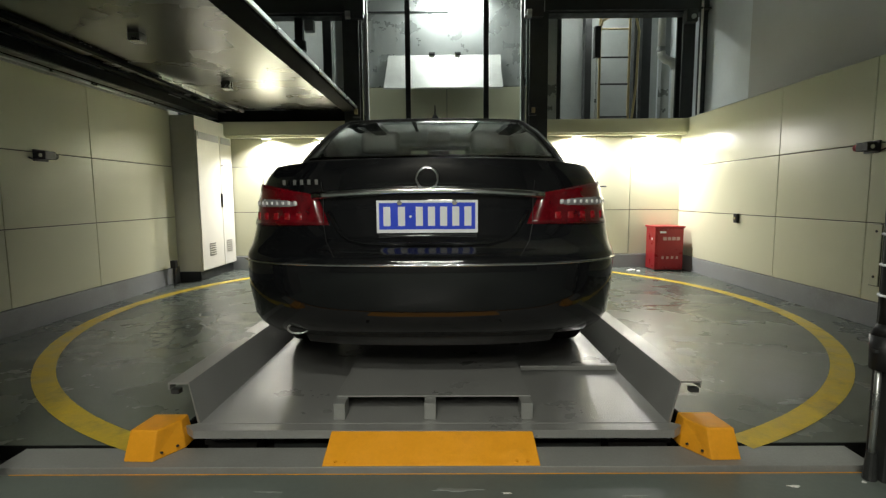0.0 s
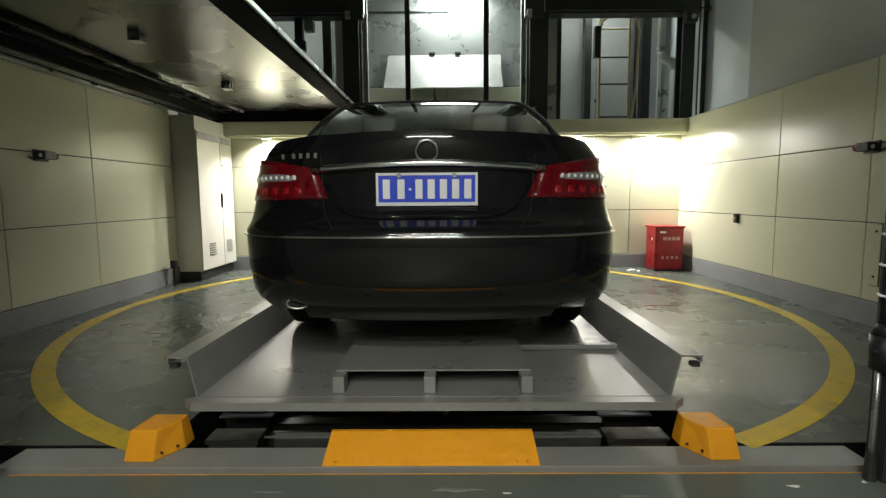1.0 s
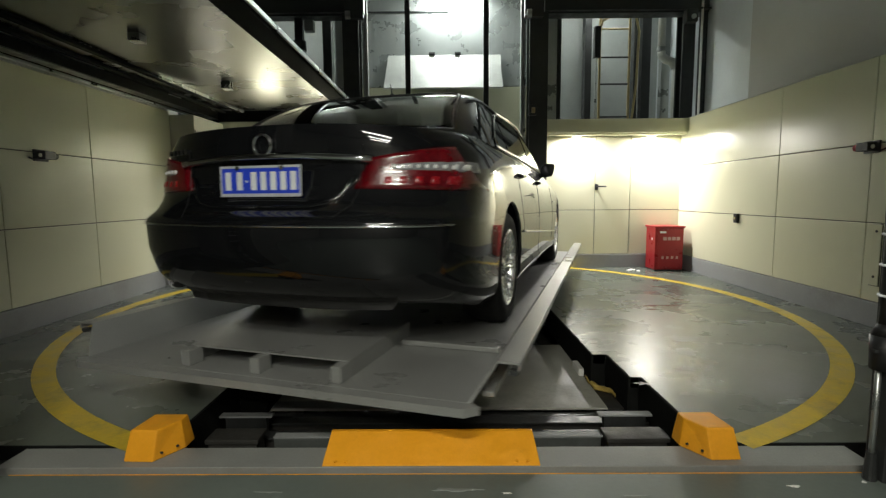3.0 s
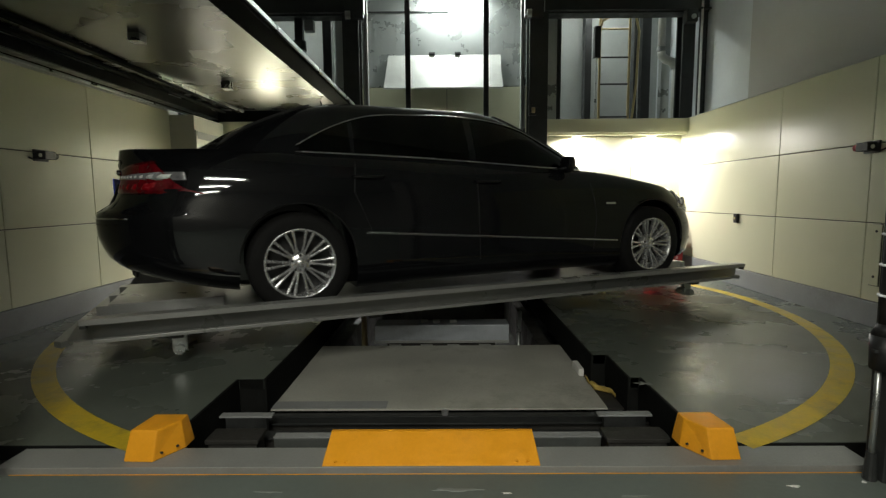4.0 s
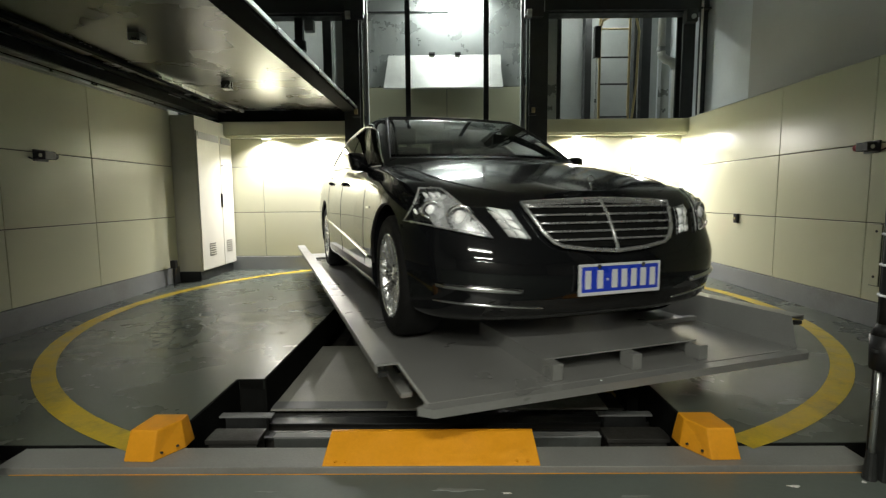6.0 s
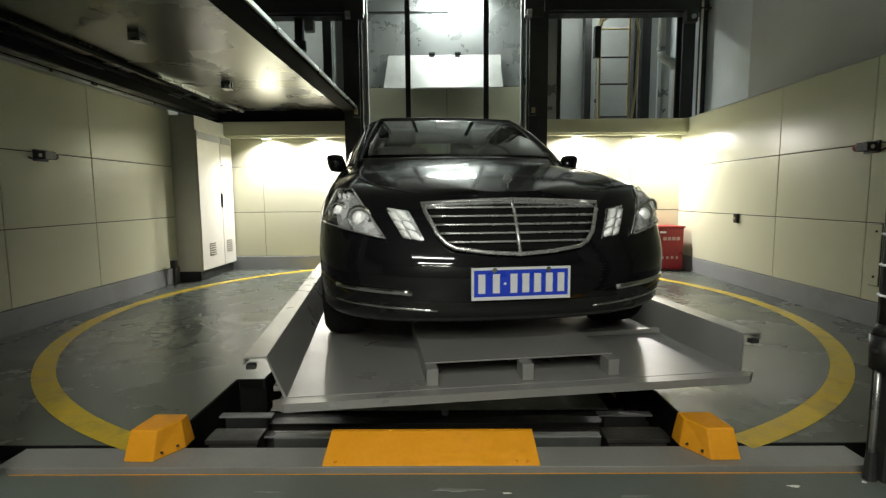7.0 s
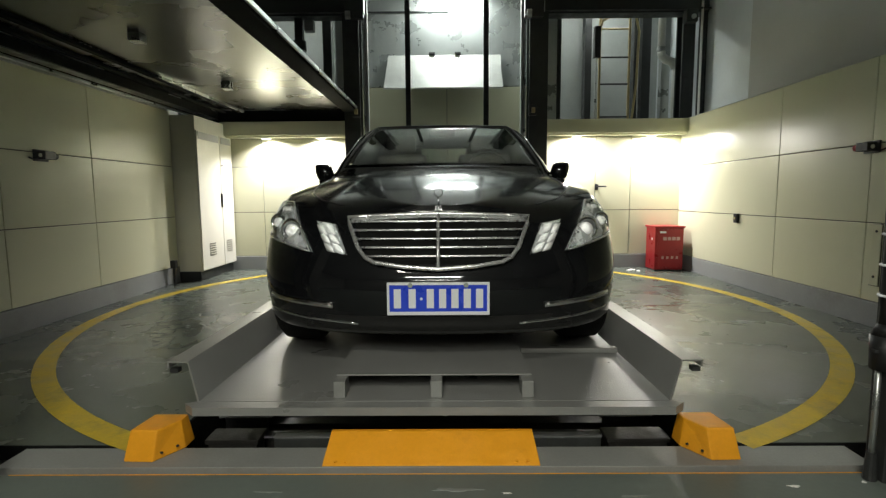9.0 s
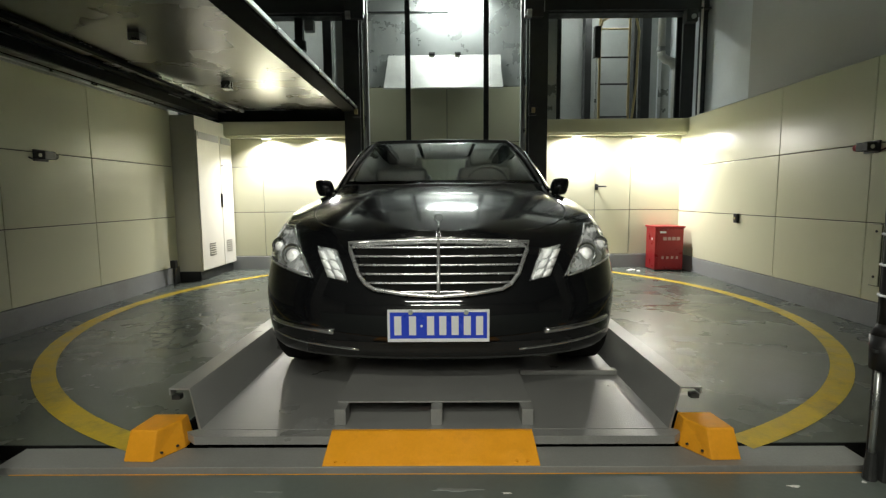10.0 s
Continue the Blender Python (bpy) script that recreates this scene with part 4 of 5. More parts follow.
    # tail: chrome bar, badge ring, plate recess, trunk line
    part("trunk_bar", tube([Vector(tail(x, 0.925 + 0.02 * (1 - (x / 0.5) ** 2))) + Vector((0, -0.012, 0)) for x in np.linspace(-0.5, 0.5, 17)], 0.017, 10), M_CHROME, car, "chrome bar over the plate", True)
    c = Vector(tail(0, 0.995)) + Vector((0, -0.012, 0))
    bm = bmesh.new()
    add_tube(bm, [c + Vector((0.045 * math.cos(a), 0, 0.045 * math.sin(a))) for a in np.linspace(0, 2 * math.pi, 28, endpoint=False)], 0.006, 8, True)
    part("badge_ring", bm, M_CHROME, car, "plain chrome ring", True)
    for i in range(5):
        x = -0.64 + 0.035 * i + (0.02 if i else 0)
        q = Vector(tail(x, 0.985))
        part("badge_bar", box(q.x - 0.007, q.x + 0.007, q.y - 0.006, q.y + 0.003, q.z - 0.011, q.z + 0.011), M_CHROME, car)
    for s in (-1, 1):
        lidline = [Vector(tail(s * x, z)) + Vector((0, -0.001, 0)) for x, z in ((0.46, 0.985), (0.455, 0.92), (0.45, 0.80), (0.43, 0.73), (0.38, 0.675))]
        part("boot_seam", tube(lidline, 0.002, 6), M_TRIM, car)
        curve = [Vector(tail(s * x, z)) + Vector((0, -0.006, 0)) for x, z in ((0.0, 0.722), (0.15, 0.722), (0.26, 0.726), (0.33, 0.74), (0.375, 0.77), (0.40, 0.81), (0.43, 0.855))]
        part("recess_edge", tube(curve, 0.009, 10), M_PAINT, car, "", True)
        bonnet = []
        for y in np.linspace(1.0, 2.26, 16):
            x = 0.845 * (body_wide(1.0)) * (1 + flare(y)) * (1 - (max(0, y) / body_front(1.0)) ** PM) ** (1 / PN)
            f = 0.845
            bonnet.append((s * x, y, z_top(y) + crown(y) * (1 - f ** 2.2) + 0.001))
        part("bonnet_seam", tube(bonnet, 0.003, 6), M_TRIM, car)
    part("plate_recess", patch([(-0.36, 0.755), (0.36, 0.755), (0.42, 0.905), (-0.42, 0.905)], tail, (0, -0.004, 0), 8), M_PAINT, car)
    # the groove's highlight, built as a chrome line
    part("bumper_highlight", tube([Vector(tail(x, 0.645)) + Vector((0, -0.002, 0)) for x in np.linspace(-0.835, 0.835, 40)], 0.006), M_CHROME, car, "thin chrome line standing in for the bumper groove's highlight", True)
    part("rear_diffuser", patch([(-0.55, 0.262), (0.55, 0.262), (0.60, 0.33), (-0.60, 0.33)], tail, (0, -0.004, 0), 8), M_TRIM, car)
    number_plate(car, 2.462, 0.387, 1)
    number_plate(car, -2.492, 0.838, -1)
    bm = bmesh.new()
    add_cyl(bm, (0, -1.02, 1.455), (0, -1.03, 1.482), 0.028, 14, r2=0.012)
    add_cyl(bm, (0, -1.03, 1.478), (0, -1.05, 1.545), 0.006, 10, r2=0.003)
    part("roof_aerial", bm, M_TRIM, car)
    return car


car = build_car()


# ---- the overhead pallet ----
def build_overhead():
    o = thing("overhead_pallet", "steel pallet parked overhead, seen from below", "pallet")
    x0, x1, ya, yb, z = -3.20, -1.17, 1.75, 6.80, 2.13
    part("underside_sheet", box(-3.02, x1 - 0.18, ya, yb - 0.12, z, z + 0.012), M_DECK, o, "dull reflecting sheet metal underside")
    part("end_beam", box(x0, x1, yb + 0.002, yb + 0.10, z - 0.13, z + 0.06, bevel=0.006), M_BEAMBLACK, o, "black steel end beam")
    part("side_beam", box(x0, -3.021, ya, yb, z - 0.085, z + 0.06, bevel=0.006), M_BEAMBLACK, o, "black steel side beam")
    part("side_beam", box(x1 - 0.179, x1, ya, yb, z - 0.012, z + 0.045, bevel=0.006), M_BEAMBLACK, o, "black steel side beam")
    part("edge_rail", box(x0 - 0.012, x0 + 0.016, ya, yb, z - 0.106, z - 0.086, bevel=0.003), M_STEEL, o, "bright steel edge rail")
    part("edge_rail", box(x1 + 0.001, x1 + 0.02, ya, yb, z + 0.012, z + 0.046, bevel=0.003), M_STEEL, o, "bright steel edge rail")
    part("lower_flange", box(-3.12, -3.022, ya, yb, z - 0.095, z - 0.0855), M_BLACK, o)
    for x in (-2.70, -2.92):
        part("rib", box(x, x + 0.06, ya, yb - 0.12, z - 0.03, z - 0.001, bevel=0.004), M_BEAMBLACK, o)
    part("rib_edge", box(-2.639, -2.63, 4.75, yb - 0.12, z - 0.028, z - 0.001), M_STEEL, o, "bright worn edge")
    for y, d in ((3.55, 0.045), (4.98, 0.07)):
        bm = bmesh.new()
        add_box(bm, -2.17, -2.09, y, y + 0.012, z - d, z - 0.001)
        add_box(bm, -2.17, -2.158, y, y + 0.09, z - d, z - 0.001)
        add_box(bm, -2.102, -2.09, y, y + 0.09, z - d, z - 0.001)
        add_box(bm, -2.17, -2.09, y, y + 0.09, z - d - 0.008, z - d - 0.0005)
        part("clip", bm, M_STEEL, o)
    return o


build_overhead()


# ---- entrance fittings ----
def prism(bottom, top, z0, z1, bevel=0.006):
    bm = bmesh.new()
    a = [bm.verts.new((x, y, z0)) for x, y in bottom]
    b = [bm.verts.new((x, y, z1)) for x, y in top]
    bm.faces.new(a[::-1])
    bm.faces.new(b)
    n = len(a)
    for i in range(n):
        bm.faces.new((a[i], a[(i + 1) % n], b[(i + 1) % n], b[i]))
    bmesh.ops.recalc_face_normals(bm, faces=bm.faces)
    if bevel:
        bmesh.ops.bevel(bm, geom=list(bm.edges), offset=bevel, segments=2, profile=0.6, affect="EDGES")
    return bm


for s, xm in ((-1, -0.065), (1, -0.065)):
    bot = [(xm + s * 1.175, 1.815), (xm + s * 1.06, 1.81), (xm + s * 0.99, 1.925), (xm + s * 0.99, 2.0), (xm + s * 1.175, 2.0)]
    top = [(xm + s * 1.155, 1.84), (xm + s * 1.05, 1.838), (xm + s * 1.005, 1.93), (xm + s * 1.005, 1.985), (xm + s * 1.14, 1.985)]
    g = thing("wheel_guide", "orange painted steel guide block bolted to the sill", "guide block", group="guide blocks")
    part("block", prism(bot, top, 0.001, 0.116), M_ORANGE, g)
    for t in (0.25, 0.72):
        px = xm + s * (1.06 - 0.07 * t - 0.004)
        py = 1.81 + 0.115 * t
        part("bolt", cyl((px, py - 0.004, 0.028), (px - s * 0.006, py - 0.007, 0.029), 0.0048, 10), M_BLACK, g)
ramp = thing("entry_ramp", "orange painted steel ramp plate on the sill", "ramp")
bm = prism([(-0.472, 1.778), (0.345, 1.778), (0.345, 1.925), (-0.472, 1.925)], [(-0.462, 1.908), (0.335, 1.908), (0.335, 1.925), (-0.462, 1.925)], 0.001, 0.076, 0.003)
part("plate", bm, M_ORANGE, ramp)
for x in (-0.425, -0.385, 0.258, 0.298):
    part("bolt", cyl((x, 1.797, 0.009), (x, 1.7955, 0.0145), 0.007, 10), M_ORANGE, ramp, "orange painted bolt head")

# door gear at both sides of the entrance
def entrance_post(x, s, label):
    p = thing("door_guide", label, "door guide", pose(x, 1.70, -0.008))
    part("rod", cyl((0, 0, 0), (0, 0, 0.46), 0.010, 14), M_STEEL, p, "bright steel rod", True)
    bm = bmesh.new()
    add_box(bm, s * 0.02, s * 0.09, -0.03, 0.05, 0, 2.4, bevel=0.004)
    part("post", bm, M_BLACK, p)
    bm = cyl((s * 0.02, 0, 0.40), (s * 0.024, 0, 0.52), 0.044, 20, r2=0.052)
    add_cyl(bm, (s * 0.024, 0, 0.52), (s * 0.026, 0, 0.56), 0.050, 20, r2=0.034)
    part("coupling", bm, M_TRIM, p, "black coupling", True)
    part("coupling_tab", box(-0.035, 0.0, -0.02, 0.0, 0.465, 0.475), M_BLACK, p)
    part("hose", tube([(s * 0.024, 0, z) for z in np.linspace(0.55, 2.4, 12)], 0.032, 14), M_TRIM, p, "thick black hose", True)
    for z in (0.66, 0.765, 0.87, 1.30):
        part("cable_tie", tube([(s * 0.024 + 0.036 * math.cos(a), 0.036 * math.sin(a), z) for a in np.linspace(0, 2 * math.pi, 18, endpoint=False)], 0.005, 6, True), M_PLATE_WHITE, p, "white cable tie")
        part("tie_end", tube([(s * 0.024 - s * 0.03, -0.02, z), (s * 0.024 - s * 0.058, -0.024, z + 0.003)], 0.003, 6), M_PLATE_WHITE, p)
    bm = cyl((0, 0, 0), (0, 0, 0.10), 0.022, 14, r2=0.016)
    part("foot", bm, M_BLACK, p)
    return p


entrance_post(1.495, 1, "black hose and steel rod of the door gear at the entrance")
entrance_post(-1.665, -1, "black hose and steel rod of the door gear at the entrance")


# ---- pit machinery ----
M_CABLE = mat("dusty_yellow_cable", (0.50, 0.36, 0.09), 0.6, 0, 0.3, 20, 120, 0.2, stain=(0.2, 0.15, 0.06), stain_amount=0.6)


M_DRIVE = mat("blue_grey_paint", (0.36, 0.39, 0.43), 0.4, 0.1, 0.15, 6, 80, 0.15, 0.1, stain=(0.15, 0.15, 0.14), stain_amount=0.5)


def pit_gear():
    table = thing("lift_table", "flat grey steel cover plate of the lift in the pit", "machine", pose(-0.05, 3.35, -0.70))
    part("cover_plate", box(-0.96, 0.96, -0.60, 0.62, 0.488, 0.50, bevel=0.003), M_COVER, table)
    part("seam_plate", box(-0.96, -0.30, -0.60, -0.50, 0.501, 0.504), M_SKIRT, table)
    for s in (-1, 1):
        part("leg", box(s * 0.80, s * 0.90, -0.5, 0.5, 0.0, 0.487), M_PIT, table)
        part("lug", box(s * 0.97, s * 1.06, -0.56, -0.50, 0.46, 0.495, bevel=0.01), M_STEEL, table)
    part("front_beam", box(-0.97, 0.97, -0.66, -0.61, 0.40, 0.482, bevel=0.004), M_BLACK, table)
    part("bolt", cyl((0.035, -0.64, 0.483), (0.035, -0.64, 0.507), 0.020, 8), M_SATIN, table, "bright bolt head")
    part("switch_box", box(0.925, 1.025, -0.10, 0.08, 0.501, 0.552, bevel=0.008), M_WHITE, table, "pale grey switch box")
    part("cable", tube([(0.965 + 0.012 * k * (k > 5) * 0.9 + 0.006 * math.sin(2.6 * k), -0.13 - 0.036 * k, 0.515 + 0.006 * math.sin(1.9 * k)) for k in range(14)], 0.013, 8), M_CABLE, table, "dusty yellow cable", True)
    part("cable", tube([(0.972 + 0.010 * k * (k > 6) + 0.01 * math.sin(1.8 * k + 1), -0.16 - 0.033 * k, 0.512 + 0.008 * math.sin(2.3 * k)) for k in range(13)], 0.011, 8), M_CABLE, table, "dusty yellow cable", True)
    part("cable_tray", box(0.961, 1.12, -0.60, -0.05, 0.488, 0.498), M_PIT, table)
    for x0, x1 in ((-1.12, -0.85), (0.80, 1.07)):
        ob = thing("guide_rail", "short bright steel guide rail in the pit", "rail", pose(-0.04 + (x0 + x1) / 2, 2.46, -0.70), "guide rails")
        part("rail", box((x0 - x1) / 2, (x1 - x0) / 2, -0.025, 0.025, 0.590, 0.60, bevel=0.003), M_SKIRT, ob)
        part("support", box((x0 - x1) / 2.6, (x1 - x0) / 2.6, -0.018, 0.018, 0.0, 0.589), M_BLACK, ob)
    for x0, x1 in ((-0.80, -0.43), (0.33, 0.70)):
        ob = thing("buffer_bar", "long steel bar with a bright top edge in the pit", "bar", pose((x0 + x1) / 2, 2.22, -0.70), "buffer bars")
        part("bar", box((x0 - x1) / 2, (x1 - x0) / 2, -0.02, 0.02, 0.52, 0.60, bevel=0.004), M_BAR, ob)
        part("top_edge", box((x0 - x1) / 2, (x1 - x0) / 2, -0.022, 0.022, 0.601, 0.608), M_SKIRT, ob)
        part("support", box(-0.05, 0.05, -0.018, 0.018, 0.0, 0.519), M_BLACK, ob)
    for x0, x1 in ((-1.08, -0.86), (0.72, 0.98)):
        ob = thing("stop_block", "dark steel stop block bolted in the pit", "block", pose((x0 + x1) / 2, 2.20, -0.70), "stop blocks")
        part("block", box((x0 - x1) / 2, (x1 - x0) / 2, -0.05, 0.05, 0.50, 0.60, bevel=0.006), M_PIT, ob)
        part("cap", box((x0 - x1) / 2 - 0.01, (x1 - x0) / 2 + 0.01, -0.06, 0.06, 0.601, 0.622, bevel=0.004), M_PIT, ob)
        part("foot", box(-0.06, 0.06, -0.04, 0.04, 0.0, 0.499), M_BLACK, ob)
    for k, (y, z) in enumerate(((2.34, -0.20), (2.58, -0.24))):
        ob = thing("pit_beam", "near-black beam across the pit", "beam", pose(-0.05, y, z), "pit beams")
        part("web", box(-1.28, 1.28, -0.012, 0.012, -0.09, 0.04), M_PIT, ob)
        part("flange", box(-1.28, 1.28, -0.04, 0.04, 0.041, 0.052, bevel=0.002), M_BLACK, ob)
    box_m = thing("drive_unit", "blue grey drive unit housing in the pit", "machine", pose(-0.05, 4.16, -0.70))
    part("housing", box(-0.55, 0.56, -0.10, 0.10, 0.50, 0.645, bevel=0.008), M_DRIVE, box_m)
    part("edge_strip", box(-0.55, 0.56, -0.116, -0.101, 0.498, 0.516), M_SHEET, box_m)
    for x in (-0.14, -0.04, 0.1):
        part("terminal", box(x - 0.03, x + 0.03, -0.04, 0.0, 0.646, 0.672, bevel=0.004), M_SHEET, box_m)
    part("stand", box(-0.45, 0.45, -0.08, 0.08, 0.0, 0.499), M_PIT, box_m)
    for x in (-0.38, -0.12, 0.1, 0.36):
        part("foot_block", box(x - 0.05, x + 0.05, -0.14, -0.101, 0.42, 0.485, bevel=0.004), M_SHEET, box_m)
    for s, mm in ((-1, M_BRASS), (1, M_STEEL)):
        pipe = thing("hydraulic_hose", "bent hydraulic hose beside the drive unit", "hose")
        part("hose", tube([(-0.05 + s * 0.62, 4.02, -0.70), (-0.05 + s * 0.64, 4.05, -0.3), (-0.05 + s * 0.66, 4.18, -0.08), (-0.05 + s * 0.70, 4.4, -0.03), (-0.05 + s * 0.72, 4.6, -0.12), (-0.05 + s * 0.72, 4.7, -0.70)], 0.018, 10), mm, pipe, "", True)
    for s in (-1, 1):
        beam = thing("pit_rail", "long black guide beam along the pit", "beam", pose(-0.05 + s * 0.86, 4.6, -0.30), "pit rails")
        part("web", box(-0.012, 0.012, -2.0, 2.3, -0.40, 0.049), M_PIT, beam)
        part("flange", box(-0.05, 0.05, -0.58, 2.3, 0.05, 0.064, bevel=0.002), M_PIT, beam)


pit_gear()


# ---- cabinet and red box ----
def cabinet():
    c = thing("control_cabinet", "tall cream steel control cabinet on a black plinth", "cabinet", pose(-3.28, 6.46, 0))
    part("plinth", box(-0.33, 0.31, -0.46, 0.46, 0, 0.12), M_BLACK, c, "black plinth")
    part("body", box(-0.36, 0.335, -0.48, 0.48, 0.12, 1.97, bevel=0.006), M_CABINET, c)
    for y0, y1 in ((-0.475, 0.115), (0.125, 0.475)):
        d = part("door", box(0.337, 0.352, y0, y1, 0.13, 1.80, bevel=0.004), M_CABINET, c)
        ym = (y0 + y1) / 2 - 0.03
        for k in range(6):
            part("louvre", box(0.353, 0.357, ym - 0.08, ym + 0.08, 0.29 + 0.028 * k, 0.302 + 0.028 * k), M_JOINT, d)
        part("vent_panel", box(0.353, 0.356, y0 + 0.03, y1 - 0.03, 1.70, 1.785), M_SKIRT, d, "perforated vent strip")
    h = part("handle", box(0.353, 0.372, 0.085, 0.108, 0.88, 1.06, bevel=0.005), M_TRIM, c, "black lever handle")
    part("lock", cyl((0.353, 0.16, 1.42), (0.362, 0.16, 1.42), 0.012, 12), M_TRIM, c)
    return c


cabinet()


def red_box():
    r = thing("red_locker", "small red steel locker with pale lettering bars", "locker", pose(2.93, 6.76, 0))
    part("body", box(-0.185, 0.185, -0.15, 0.15, 0.015, 0.565, bevel=0.006), M_RED, r)
    part("lid", box(-0.198, 0.198, -0.17, 0.165, 0.566, 0.592, bevel=0.006), M_RED, r)
    part("door", box(-0.155, 0.178, -0.162, -0.151, 0.04, 0.55, bevel=0.004), M_RED, r)
    part("plinth", box(-0.18, 0.18, -0.145, 0.145, 0, 0.014), M_BLACK, r)
    part("label_plate", box(-0.13, -0.05, -0.166, -0.163, 0.50, 0.525), M_PLATE_WHITE, r)
    pale = mat("pale_lettering", (0.55, 0.35, 0.33), 0.5)
    for i in range(4):
        part("lettering_bar", box(-0.085 + 0.058 * i, -0.04 + 0.058 * i, -0.1655, -0.1625, 0.405, 0.45), pale, r)
    for i in range(4):
        part("lettering_bar", box(-0.10 + 0.062 * i, -0.07 + 0.062 * i, -0.1655, -0.1625, 0.16, 0.195), pale, r)
    part("badge", cyl((-0.1855, -0.05, 0.42), (-0.189, -0.05, 0.42), 0.02, 14), M_PLATE_WHITE, r)
    return r


red_box()
for i, (x, y, a) in enumerate(((2.42, 6.62, 20), (2.52, 6.56, 70), (2.47, 6.66, 130))):
    sc = thing("paper_scrap", "crumpled pale scrap lying on the floor", "scrap", pose(x, y, 0, 0, 0, a), "scraps")
    bm = bmesh.new()
    bmesh.ops.create_icosphere(bm, subdivisions=2, radius=0.03, matrix=Matrix.Diagonal((1.4, 0.8, 0.4, 1)))
    for v in bm.verts:
        v.co += Vector((noise.noise(v.co * 60 + Vector((i, 0, 0))), noise.noise(v.co * 70), 0)) * 0.008
        v.co.z = max(v.co.z + 0.009, 0.0)
    part("scrap", bm, M_WHITE, sc)


# ---- fittings on the walls ----
def photo_sensor(x, y, z, s, red):
    p = thing("photo_sensor", "small dark light barrier with a red cap on the wall" if red else "small dark light barrier on the wall", "sensor", pose(x, y, z))
    part("bracket", box(0, -s * 0.012, -0.05, 0.09, -0.045, 0.045), M_BLACK, p)
    part("housing", box(-s * 0.013, -s * 0.075, -0.02, 0.09, -0.03, 0.035, bevel=0.006), M_TRIM, p)
    part("cap", cyl((-s * 0.045, 0.09, 0.0), (-s * 0.045, 0.125, 0.0), 0.026, 16), M_RED if red else M_BLACK, p)
    part("lens", cyl((-s * 0.045, -0.021, 0.0), (-s * 0.045, -0.03, 0.0), 0.016, 14), M_CHROME, p)
    part("cable", tube([(-s * 0.02, -0.02, -0.03), (-s * 0.015, -0.06, -0.035), (-s * 0.01, -0.10, -0.02)], 0.006, 6), M_TRIM, p)


photo_sensor(XR - 0.02, 3.82, 1.345, 1, True)
photo_sensor(XL + 0.02, 4.0, 1.345, -1, False)
sw = thing("wall_switch", "small black switch on the wall panel joint", "switch", pose(XR - 0.018, 5.55, 0.74))
part("case", box(-0.03, 0, -0.03, 0.03, -0.05, 0.05, bevel=0.005), M_TRIM, sw)
part("button", cyl((-0.03, 0, 0.0), (-0.036, 0, 0.0), 0.014, 12), M_BRASS, sw)
hd = thing("door_lever", "dark lever handle on the far wall's service door", "door handle", pose(2.06, YB - 0.016, 1.12))
part("rose", box(-0.022, 0.022, -0.008, 0, -0.05, 0.035, bevel=0.004), M_TRIM, hd)
part("lever", tube([(0, -0.008, 0), (0, -0.04, 0), (0.03, -0.045, 0), (0.12, -0.045, 0)], 0.010, 8), M_TRIM, hd, "", True)
fr = thing("wall_hatch", "narrow cream hatch outlined by a dark gap", "hatch", pose(XR - 0.017, 3.74, 0.55))
part("gap", box(-0.003, 0, -0.045, 0.045, -0.24, 0.225), M_JOINT, fr)
part("leaf", box(-0.009, -0.0032, -0.04, 0.04, -0.235, 0.22, bevel=0.002), M_CREAM, fr)
for z in (-0.17, 0.17):
    part("screw", cyl((-0.0095, 0, z), (-0.013, 0, z), 0.01, 10), M_TRIM, fr)
vv = thing("floor_valve", "small dark valve at the foot of the cabinet", "valve", pose(-3.14, 5.72, 0))
part("pipe", cyl((0, 0, 0), (0, 0, 0.20), 0.016, 12), M_BLACK, vv)
part("head", box(-0.03, 0.03, -0.03, 0.03, 0.201, 0.29, bevel=0.008), M_TRIM, vv)
for lx in (-2.42, -1.68, 1.76, 2.76):
    l = thing("downlight", "small round lamp under the cream beam, switched on", "lamp", pose(lx, 6.87, 1.80), "lamps under the beams")
    part("ring", tube([(0.062 * math.cos(a), 0.062 * math.sin(a), -0.008) for a in np.linspace(0, 2 * math.pi, 24, endpoint=False)], 0.008, 8, True), M_WHITE, l)
    part("diffuser", cyl((0, 0, -0.0005), (0, 0, -0.012), 0.058, 24), M_GLOW, l, "glowing lamp disc")


# ---- the upper shaft ----
st = thing("shaft_lamp", "bright tube lamp high on the shaft's back wall", "lamp", pose(0.12, 8.42, 4.27))
part("housing", box(-0.6, 0.6, -0.03, 0.07, 0.03, 0.08, bevel=0.006), M_WHITE, st)
part("tube", cyl((-0.56, 0, 0.005), (0.56, 0, 0.005), 0.02, 14), M_TUBE, st, "glowing tube")
tp = thing("deflector_plate", "pale dented sheet leaning from the shaft's back wall", "sheet metal")
bm = add_grid(bmesh.new(), [[Vector((-0.98 + 1.89 * i / 16, 8.12, 2.70)) for i in range(17)], [Vector((-0.955 + 1.845 * i / 16, 8.30 + 0.004 * math.sin(i), 2.99)) for i in range(17)], [Vector((-0.93 + 1.83 * i / 16, 8.478, 3.29)) for i in range(17)]], Vector((0, 0.006, -0.006)))
part("plate", bm, M_SHEET, tp)
part("edge", box(-0.98, 0.91, 8.112, 8.119, 2.68, 2.704), M_WHITE, tp)
# black blocks added for the dim shading above the plate
for x in (-0.22, 0.20):
    part("shade_block", box(x - 0.05, x + 0.05, 8.44, 8.495, 3.295, 3.33, bevel=0.006), M_BLACK, tp)
